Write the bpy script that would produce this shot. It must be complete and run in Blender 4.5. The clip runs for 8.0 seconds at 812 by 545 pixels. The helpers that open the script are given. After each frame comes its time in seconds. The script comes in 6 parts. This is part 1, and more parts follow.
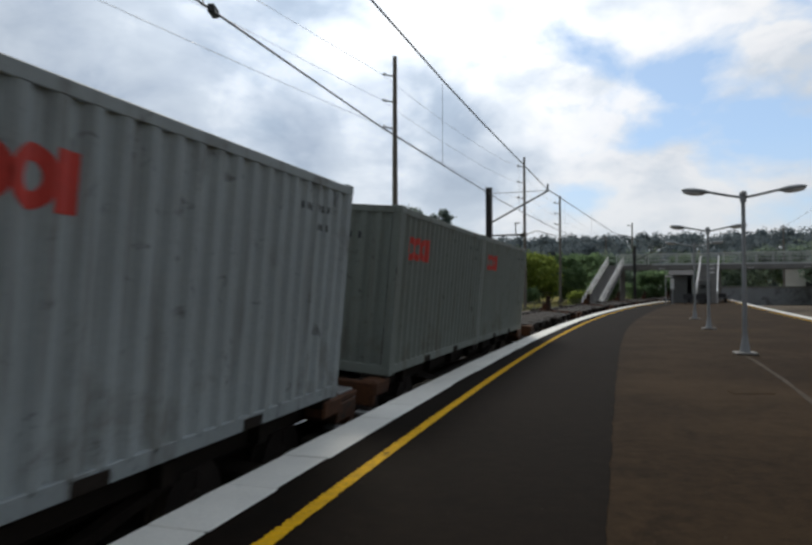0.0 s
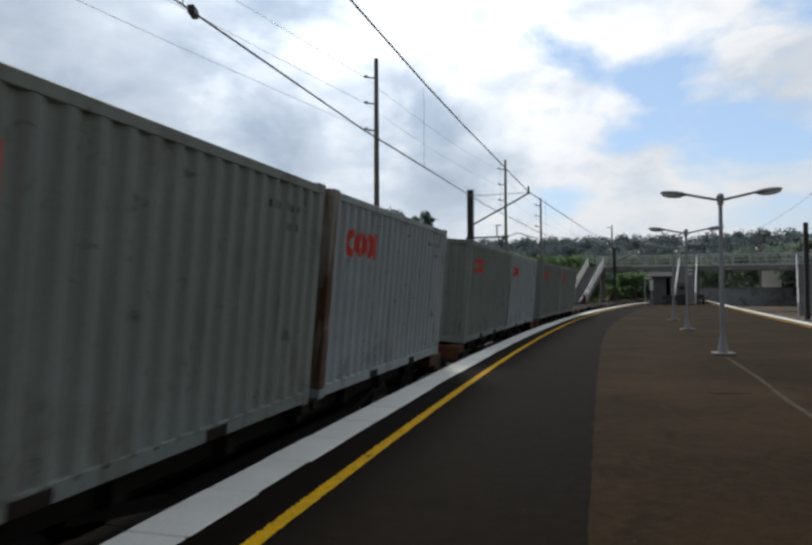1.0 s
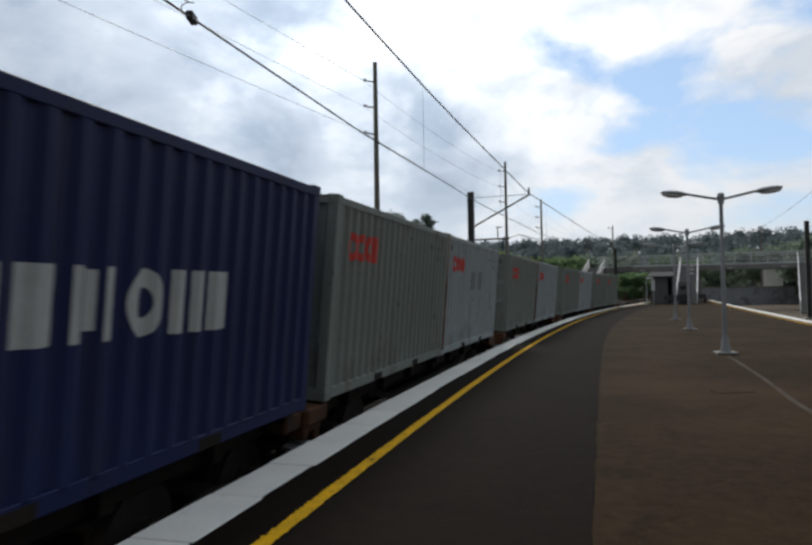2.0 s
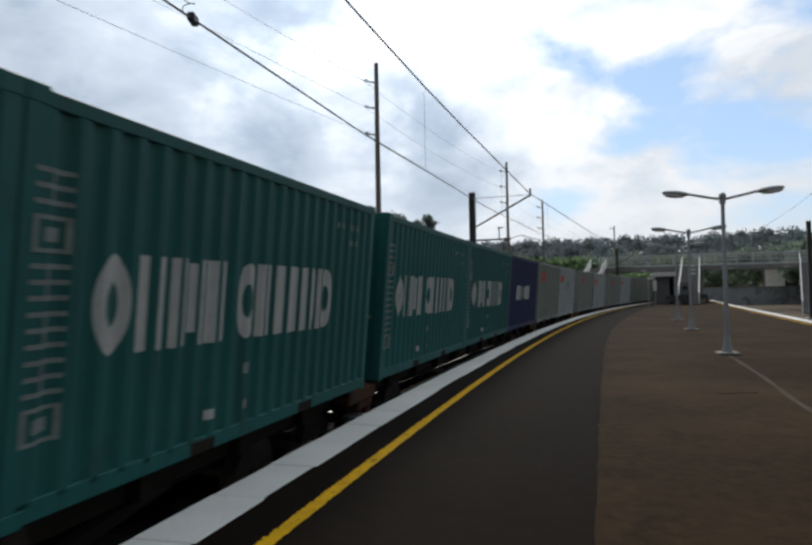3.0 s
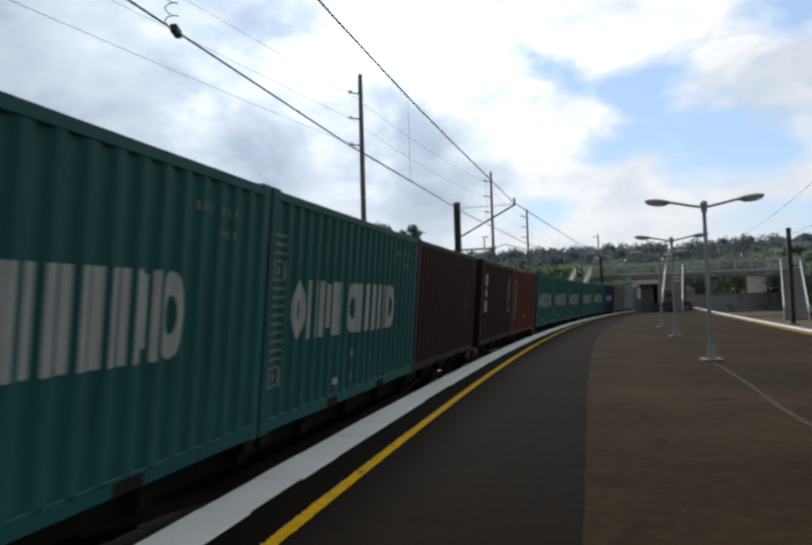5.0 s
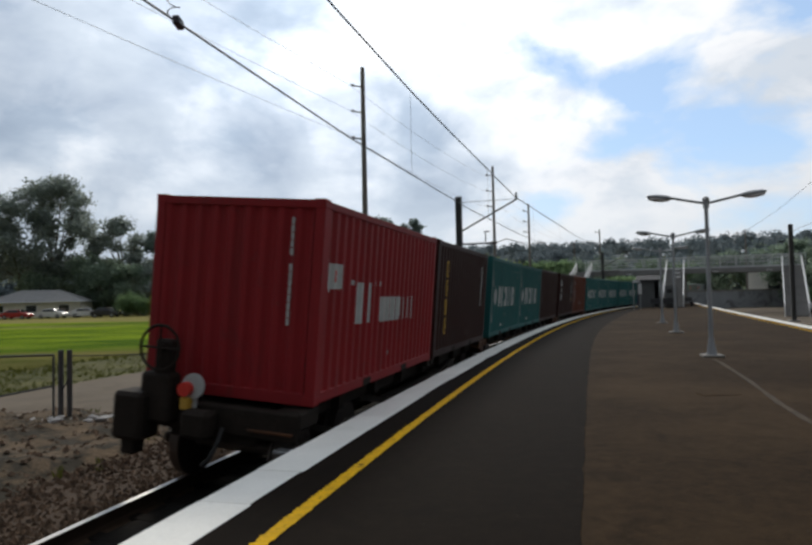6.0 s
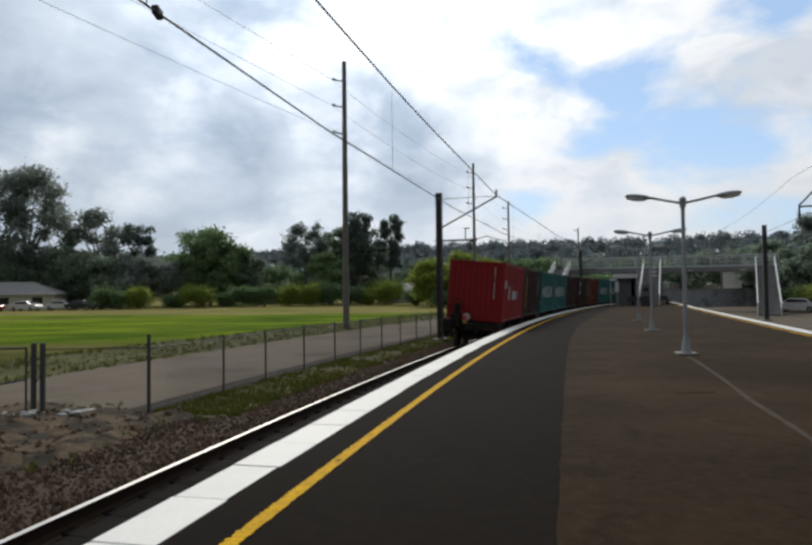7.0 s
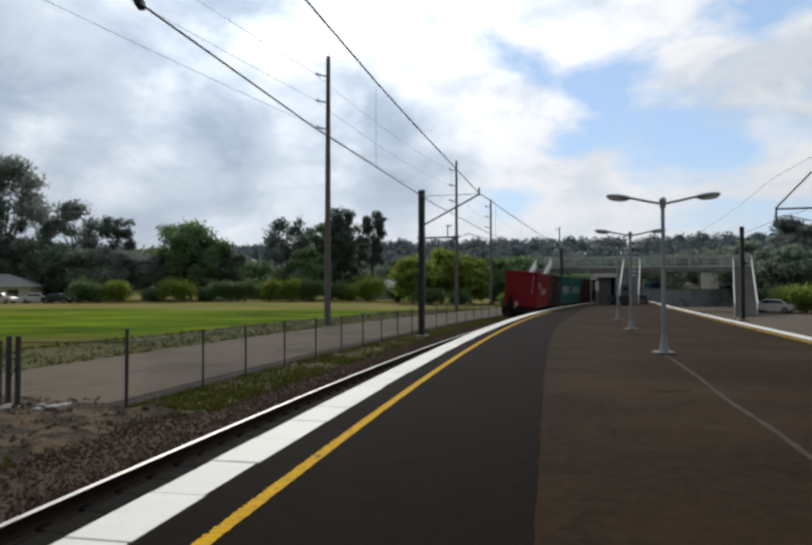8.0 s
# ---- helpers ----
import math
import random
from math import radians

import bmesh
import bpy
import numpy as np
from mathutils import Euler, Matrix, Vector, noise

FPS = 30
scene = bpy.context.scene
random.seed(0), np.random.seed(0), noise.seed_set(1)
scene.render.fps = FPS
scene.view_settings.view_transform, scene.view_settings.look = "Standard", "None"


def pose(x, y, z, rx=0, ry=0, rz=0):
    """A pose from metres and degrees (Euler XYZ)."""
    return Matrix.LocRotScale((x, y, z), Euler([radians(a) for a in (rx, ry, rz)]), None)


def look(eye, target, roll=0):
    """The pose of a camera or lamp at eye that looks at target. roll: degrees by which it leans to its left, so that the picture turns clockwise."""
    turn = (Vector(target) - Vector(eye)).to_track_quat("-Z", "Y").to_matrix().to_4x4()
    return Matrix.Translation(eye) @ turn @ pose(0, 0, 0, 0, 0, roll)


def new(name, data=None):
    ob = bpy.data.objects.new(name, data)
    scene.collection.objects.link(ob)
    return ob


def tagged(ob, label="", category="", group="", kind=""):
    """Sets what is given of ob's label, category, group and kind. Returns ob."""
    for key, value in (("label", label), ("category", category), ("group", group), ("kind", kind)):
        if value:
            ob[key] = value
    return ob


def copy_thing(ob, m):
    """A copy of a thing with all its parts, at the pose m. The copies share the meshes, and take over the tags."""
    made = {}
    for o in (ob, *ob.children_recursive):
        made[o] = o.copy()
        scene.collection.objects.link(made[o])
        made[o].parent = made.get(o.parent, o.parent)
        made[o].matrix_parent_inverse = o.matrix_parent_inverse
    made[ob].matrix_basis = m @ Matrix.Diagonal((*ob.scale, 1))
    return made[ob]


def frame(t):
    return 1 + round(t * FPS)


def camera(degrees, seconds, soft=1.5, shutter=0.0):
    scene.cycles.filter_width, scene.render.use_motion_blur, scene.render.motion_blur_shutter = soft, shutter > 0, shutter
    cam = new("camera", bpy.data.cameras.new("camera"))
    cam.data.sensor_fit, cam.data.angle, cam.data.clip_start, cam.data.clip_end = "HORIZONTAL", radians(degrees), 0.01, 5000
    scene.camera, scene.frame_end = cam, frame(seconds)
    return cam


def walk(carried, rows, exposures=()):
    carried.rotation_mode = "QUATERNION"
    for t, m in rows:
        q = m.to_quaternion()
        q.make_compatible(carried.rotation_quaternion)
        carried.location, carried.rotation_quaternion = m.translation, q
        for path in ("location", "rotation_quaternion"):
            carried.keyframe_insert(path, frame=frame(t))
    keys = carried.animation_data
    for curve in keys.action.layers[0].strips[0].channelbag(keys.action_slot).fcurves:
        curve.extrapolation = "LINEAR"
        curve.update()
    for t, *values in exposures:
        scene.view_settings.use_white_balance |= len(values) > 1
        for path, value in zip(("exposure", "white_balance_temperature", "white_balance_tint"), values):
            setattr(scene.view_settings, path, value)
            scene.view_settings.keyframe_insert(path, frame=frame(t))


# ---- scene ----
cam = camera(63.0, 8.0, soft=2.8, shutter=0.08)
EYE = 1.5
# seconds, yaw, pitch, roll of a hand-held camera that stays in one spot
VIEW = (
    (0.0, 0.113, 1.34, 0.111), (0.5, -0.959, 1.876, 0.457), (1.0, -1.451, 1.524, 0.29),
    (1.5, -1.53, 1.725, 0.772), (3.0, -1.198, 1.834, 1.04), (3.5, -1.248, 2.05, 1.098),
    (4.0, -1.965, 2.28, 1.462), (4.5, -2.461, 2.721, 1.758), (6.0, -2.337, 2.161, 1.231),
    (6.5, -3.064, 1.767, 1.094), (7.0, -4.121, 1.772, 0.659), (7.5, -5.111, 1.538, 0.551),
    (8.0, -5.7, 1.48, 0.0))
walk(cam, [(t, pose(0, 0, EYE, 90 + p, r, y)) for t, y, p, r in VIEW],
     exposures=((0.0, -0.14), (1.5, -0.10), (3.5, 0.02), (4.5, 0.02), (6.5, -0.04), (8.0, -0.10)))

# ---- light: bright broken cloud with the sun behind it, ahead and to the left ----
SUN_AZ, SUN_EL = -4.0, 36.0      # degrees from straight ahead (clockwise) and above the horizon
SUN_DIR = Vector((math.sin(radians(SUN_AZ)) * math.cos(radians(SUN_EL)),
                  math.cos(radians(SUN_AZ)) * math.cos(radians(SUN_EL)), math.sin(radians(SUN_EL))))
sun = new("sun", bpy.data.lights.new("sun", "SUN"))
sun.data.energy, sun.data.angle, sun.data.color = 1.7, radians(12), (1.0, 0.92, 0.80)
sun.matrix_basis = look(SUN_DIR * 50, (0, 0, 0))


class Nodes:
    """Short hand for building node trees."""

    def __init__(self, tree):
        self.tree = tree
        tree.nodes.clear()

    def add(self, kind, ins=None, op=""):
        n = self.tree.nodes.new(kind)
        if op:
            n.operation = op
        for key, value in (ins or {}).items():
            if isinstance(value, bpy.types.NodeSocket):
                self.tree.links.new(value, n.inputs[key])
            else:
                n.inputs[key].default_value = value
        return n

    def math(self, op, a, b=0.0, clamp=False):
        n = self.add("ShaderNodeMath", {0: a, 1: b}, op)
        n.use_clamp = clamp
        return n.outputs[0]

    def noise(self, vec, scale, detail=4.0, rough=0.5, warp=0.0):
        return self.add("ShaderNodeTexNoise", {"Vector": vec, "Scale": scale, "Detail": detail,
                                               "Roughness": rough, "Distortion": warp}).outputs[0]

    def ramp(self, fac, *stops):
        n = self.add("ShaderNodeValToRGB", {0: fac})
        e = n.color_ramp.elements
        while len(e) < len(stops):
            e.new(0.5)
        for el, (pos, col) in zip(e, stops):
            el.position = pos
            el.color = (*col, 1) if isinstance(col, tuple) else (col, col, col, 1)
        return n.outputs[0]

    def mix(self, fac, a, b, blend="MIX"):
        n = self.add("ShaderNodeMix")
        n.data_type, n.blend_type = "RGBA", blend
        for i, v in ((0, fac), (6, a), (7, b)):
            if isinstance(v, bpy.types.NodeSocket):
                self.tree.links.new(v, n.inputs[i])
            else:
                n.inputs[i].default_value = v if i == 0 else (*v, 1)
        return n.outputs[2]


def build_world():
    world = bpy.data.worlds.new("sky")
    scene.world = world
    world.use_nodes = True
    n = Nodes(world.node_tree)
    way = n.add("ShaderNodeTexCoord").outputs["Generated"]
    sep = n.add("ShaderNodeSeparateXYZ", {0: way})
    x, y, z = sep.outputs
    flat = n.add("ShaderNodeCombineXYZ", {0: x, 1: y, 2: n.math("MULTIPLY", z, 1.75)}).outputs[0]
    big = n.noise(n.add("ShaderNodeVectorMath", {0: flat, 1: (0.0, 0.0, 0.12)}, op="ADD").outputs[0], 2.9, 9.0, 0.52, 0.15)
    fine = n.noise(n.add("ShaderNodeVectorMath", {0: flat, 1: (1.35, 0.9, 1.3)}, op="ADD").outputs[0], 7.0, 8.0, 0.50, 0.25)

    def facing(az, el):
        d = (math.sin(radians(az)) * math.cos(radians(el)), math.cos(radians(az)) * math.cos(radians(el)), math.sin(radians(el)))
        return n.add("ShaderNodeVectorMath", {0: way, 1: d}, op="DOT_PRODUCT").outputs["Value"]

    # the cover thins out to the right of the sun and thickens to the left of it
    thin = n.ramp(facing(33, 13), (0.915, 0.0), (0.985, 1.0))
    thick = n.ramp(facing(-24, 19), (0.90, 0.0), (0.99, 1.0))
    mass = n.math("ADD", n.math("ADD", n.math("MULTIPLY", big, 0.60), n.math("MULTIPLY", fine, 0.40)), 0.085)
    mass = n.math("SUBTRACT", mass, n.math("MULTIPLY", thin, 0.085))
    mass = n.math("ADD", mass, n.math("MULTIPLY", thick, 0.050))
    cover = n.ramp(mass, (0.42, 0.0), (0.50, 1.0))
    cloud = n.ramp(mass, (0.44, (0.90, 0.95, 1.0)), (0.52, (0.98, 0.995, 1.02)), (0.58, (0.78, 0.84, 0.91)), (0.64, (0.58, 0.655, 0.75)), (0.74, (0.43, 0.505, 0.61)))
    # grey undersides of the broken cloud
    folds = n.noise(n.add("ShaderNodeVectorMath", {0: flat, 1: (0.7, 2.3, 1.1)}, op="ADD").outputs[0], 4.6, 9.0, 0.58, 0.35)
    cloud = n.mix(1.0, cloud, n.ramp(folds, (0.40, (0.76, 0.81, 0.87)), (0.50, (0.97, 0.98, 1.0)), (0.60, (1.04, 1.04, 1.04))), "MULTIPLY")
    toward = n.add("ShaderNodeVectorMath", {0: way, 1: tuple(SUN_DIR)}, op="DOT_PRODUCT").outputs["Value"]
    power = n.ramp(n.math("ADD", n.math("MULTIPLY", toward, 0.5), 0.5), (0.0, 0.19), (0.5, 0.225), (0.72, 0.45), (0.84, 0.58), (0.92, 0.68), (0.955, 0.83), (0.985, 1.02), (1.0, 1.15))
    power = n.math("MULTIPLY", power, 1.42)
    lit = n.mix(1.0, cloud, n.add("ShaderNodeCombineXYZ", {0: power, 1: power, 2: power}).outputs[0], "MULTIPLY")
    sky = n.add("ShaderNodeTexSky")
    sky.sky_type, sky.sun_disc = "NISHITA", False
    sky.sun_elevation, sky.sun_rotation, sky.dust_density = radians(SUN_EL), radians(SUN_AZ), 0.4
    clear = n.mix(0.6, n.mix(1.0, sky.outputs[0], (0.10, 0.115, 0.135), "MULTIPLY"), (0.52, 0.70, 0.93))
    both = n.mix(cover, clear, lit)
    low = n.ramp(z, (0.0, 1.0), (0.20, 0.0))
    veiled = n.mix(n.math("MULTIPLY", low, 0.7), both, n.mix(1.0, (0.76, 0.83, 0.90), n.add("ShaderNodeCombineXYZ", {0: power, 1: power, 2: power}).outputs[0], "MULTIPLY"))
    back = n.add("ShaderNodeBackground", {0: veiled, 1: 1.0}).outputs[0]
    n.add("ShaderNodeOutputWorld", {0: back})


build_world()


# ---- materials ----
def surface(name, col, rough=0.6, metal=0.0, var=0.25, scale=6.0, fine=60.0, bump=0.0, dirt=None, dirt_at=(0.5, 0.7),
            dirt_scale=0.8, streak=0.0, random_v=0.0, stretch=(1, 1, 1), islands=False, world_space=False, spec=0.5, scuff=0.0):
    """A painted, mineral or metal surface with grain at two scales, dirt and streaks."""
    m = bpy.data.materials.new(name)
    m.use_nodes = True
    n = Nodes(m.node_tree)
    if world_space:
        base = n.add("ShaderNodeNewGeometry").outputs["Position"]
    else:
        base = n.add("ShaderNodeTexCoord").outputs["Object"]
    vec = n.add("ShaderNodeMapping", {0: base, "Scale": stretch}).outputs[0]
    coarse, grain = n.noise(vec, scale, 5.0, 0.6), n.noise(vec, fine, 3.0, 0.6)
    both = n.math("ADD", n.math("MULTIPLY", coarse, 0.6), n.math("MULTIPLY", grain, 0.4))
    dark = tuple(c * (1 - var) for c in col)
    light = tuple(min(1, c * (1 + var)) for c in col)
    colour = n.ramp(both, (0.3, dark), (0.7, light))
    if dirt:
        spots = n.noise(vec, dirt_scale, 6.0, 0.65, 0.4)
        colour = n.mix(n.ramp(spots, (dirt_at[0], 0.0), (dirt_at[1], 1.0)), colour, dirt)
        if streak:
            runs = n.noise(n.add("ShaderNodeMapping", {0: base, "Scale": (4.0, 4.0, 0.25)}).outputs[0], 1.6, 4.0, 0.6)
            colour = n.mix(n.math("MULTIPLY", n.ramp(runs, (0.52, 0.0), (0.75, 1.0)), streak), colour, dirt)
    if scuff:
        marks = n.noise(vec, 4.5, 5.0, 0.7, 0.8)
        colour = n.mix(n.math("MULTIPLY", n.ramp(marks, (0.60, 0.0), (0.68, 1.0)), scuff), colour, (0.05, 0.045, 0.04))
    if random_v:
        if islands:
            rnd = n.add("ShaderNodeNewGeometry").outputs["Random Per Island"]
        else:
            rnd = n.add("ShaderNodeObjectInfo").outputs["Random"]
        hsv = n.add("ShaderNodeHueSaturation", {"Color": colour, "Value": n.math("ADD", n.math("MULTIPLY", rnd, 2 * random_v), 1 - random_v)})
        colour = hsv.outputs[0]
    b = n.add("ShaderNodeBsdfPrincipled", {"Base Color": colour, "Metallic": metal,
                                           "Roughness": n.math("ADD", n.math("MULTIPLY", coarse, 0.3), rough - 0.15, True)})
    b.inputs["Specular IOR Level"].default_value = spec
    if bump:
        bm_ = n.add("ShaderNodeBump", {"Height": both, "Strength": 0.6, "Distance": bump})
        n.tree.links.new(bm_.outputs[0], b.inputs["Normal"])
    n.add("ShaderNodeOutputMaterial", {0: b.outputs[0]})
    return m


def tarmac(name, col, worn, stain, speck):
    """Weathered asphalt: stone grain, mottling, wide worn patches, dark stains and scattered pale chips."""
    m = bpy.data.materials.new(name)
    m.use_nodes = True
    n = Nodes(m.node_tree)
    pos = n.add("ShaderNodeNewGeometry").outputs["Position"]
    grain, mottle = n.noise(pos, 75.0, 3.0, 0.7), n.noise(pos, 7.0, 6.0, 0.7, 0.3)
    wide, spill = n.noise(pos, 0.32, 6.0, 0.62, 0.5), n.noise(pos, 0.9, 6.0, 0.7, 1.2)
    both = n.math("ADD", n.math("MULTIPLY", mottle, 0.5), n.math("MULTIPLY", grain, 0.5))
    colour = n.ramp(both, (0.34, tuple(c * 0.45 for c in col)), (0.52, col), (0.68, tuple(c * 1.8 for c in col)))
    colour = n.mix(n.math("MULTIPLY", n.ramp(wide, (0.44, 0.0), (0.66, 1.0)), 0.7), colour, n.mix(both, tuple(c * 0.6 for c in worn), worn))
    colour = n.mix(n.math("MULTIPLY", n.ramp(spill, (0.52, 0.0), (0.68, 1.0)), 0.65), colour, stain)
    chip = n.add("ShaderNodeTexVoronoi", {"Vector": pos, "Scale": 11.0})
    dot = n.ramp(chip.outputs["Distance"], (0.05, 1.0), (0.085, 0.0))
    few = n.ramp(n.add("ShaderNodeSeparateXYZ", {0: chip.outputs["Color"]}).outputs[0], (0.90, 0.0), (0.94, 1.0))
    colour = n.mix(n.math("MULTIPLY", n.math("MULTIPLY", dot, few), 0.8), colour, speck)
    b = n.add("ShaderNodeBsdfPrincipled", {"Base Color": colour, "Roughness": 0.88})
    b.inputs["Specular IOR Level"].default_value = 0.045
    bump = n.add("ShaderNodeBump", {"Height": both, "Strength": 0.5, "Distance": 0.008})
    n.tree.links.new(bump.outputs[0], b.inputs["Normal"])
    n.add("ShaderNodeOutputMaterial", {0: b.outputs[0]})
    return m


def glass(name, tint):
    m = bpy.data.materials.new(name)
    m.use_nodes = True
    n = Nodes(m.node_tree)
    b = n.add("ShaderNodeBsdfPrincipled", {"Base Color": (*tint, 1), "Roughness": 0.05})
    n.add("ShaderNodeOutputMaterial", {0: b.outputs[0]})
    return m


def leafy(name, dark, light, through_=0.25):
    m = bpy.data.materials.new(name)
    m.use_nodes = True
    n = Nodes(m.node_tree)
    rnd = n.add("ShaderNodeNewGeometry").outputs["Random Per Island"]
    pos = n.add("ShaderNodeTexCoord").outputs["Object"]
    patch = n.noise(pos, 0.35, 3.0, 0.5)
    colour = n.ramp(n.math("ADD", n.math("MULTIPLY", rnd, 0.45), n.math("MULTIPLY", patch, 0.6)), (0.2, dark), (0.8, light))
    d = n.add("ShaderNodeBsdfDiffuse", {0: colour, 1: 0.8}).outputs[0]
    t = n.add("ShaderNodeBsdfTranslucent", {0: colour}).outputs[0]
    n.add("ShaderNodeOutputMaterial", {0: n.add("ShaderNodeMixShader", {0: through_, 1: d, 2: t}).outputs[0]})
    return m


def grass_ground():
    m = bpy.data.materials.new("grass_field")
    m.use_nodes = True
    n = Nodes(m.node_tree)
    pos = n.add("ShaderNodeNewGeometry").outputs["Position"]
    wide = n.noise(n.add("ShaderNodeMapping", {0: pos, "Scale": (0.35, 1.0, 1.0)}).outputs[0], 0.055, 5.0, 0.55, 0.3)
    tuft, fine = n.noise(n.add("ShaderNodeMapping", {0: pos, "Scale": (0.5, 1.0, 1.0)}).outputs[0], 0.16, 7.0, 0.66), n.noise(pos, 6.0, 4.0, 0.65)
    green = n.ramp(n.math("ADD", n.math("MULTIPLY", tuft, 0.6), n.math("MULTIPLY", fine, 0.4)),
                   (0.40, (0.030, 0.080, 0.003)), (0.60, (0.21, 0.29, 0.010)))
    dry = n.ramp(tuft, (0.3, (0.17, 0.155, 0.05)), (0.7, (0.32, 0.28, 0.10)))
    far_side = n.add("ShaderNodeMapRange", {0: n.add("ShaderNodeSeparateXYZ", {0: pos}).outputs[1], 1: 70.0, 2: 100.0, 3: -0.14, 4: 0.34}).outputs[0]
    colour = n.mix(n.ramp(n.math("ADD", wide, far_side), (0.48, 0.0), (0.64, 1.0)), green, dry)
    near_side = n.add("ShaderNodeMapRange", {0: n.add("ShaderNodeSeparateXYZ", {0: pos}).outputs[1], 1: 26.0, 2: 50.0, 3: 0.32, 4: -0.30}).outputs[0]
    olive = n.ramp(tuft, (0.35, (0.062, 0.066, 0.014)), (0.65, (0.17, 0.155, 0.045)))
    colour = n.mix(n.ramp(n.math("ADD", tuft, near_side), (0.44, 0.0), (0.66, 1.0)), colour, olive)
    b = n.add("ShaderNodeBsdfPrincipled", {"Base Color": colour, "Roughness": 0.95})
    b.inputs["Specular IOR Level"].default_value = 0.02
    bp_ = n.add("ShaderNodeBump", {"Height": n.math("ADD", tuft, fine), "Strength": 0.8, "Distance": 0.15})
    n.tree.links.new(bp_.outputs[0], b.inputs["Normal"])
    n.add("ShaderNodeOutputMaterial", {0: b.outputs[0]})
    return m


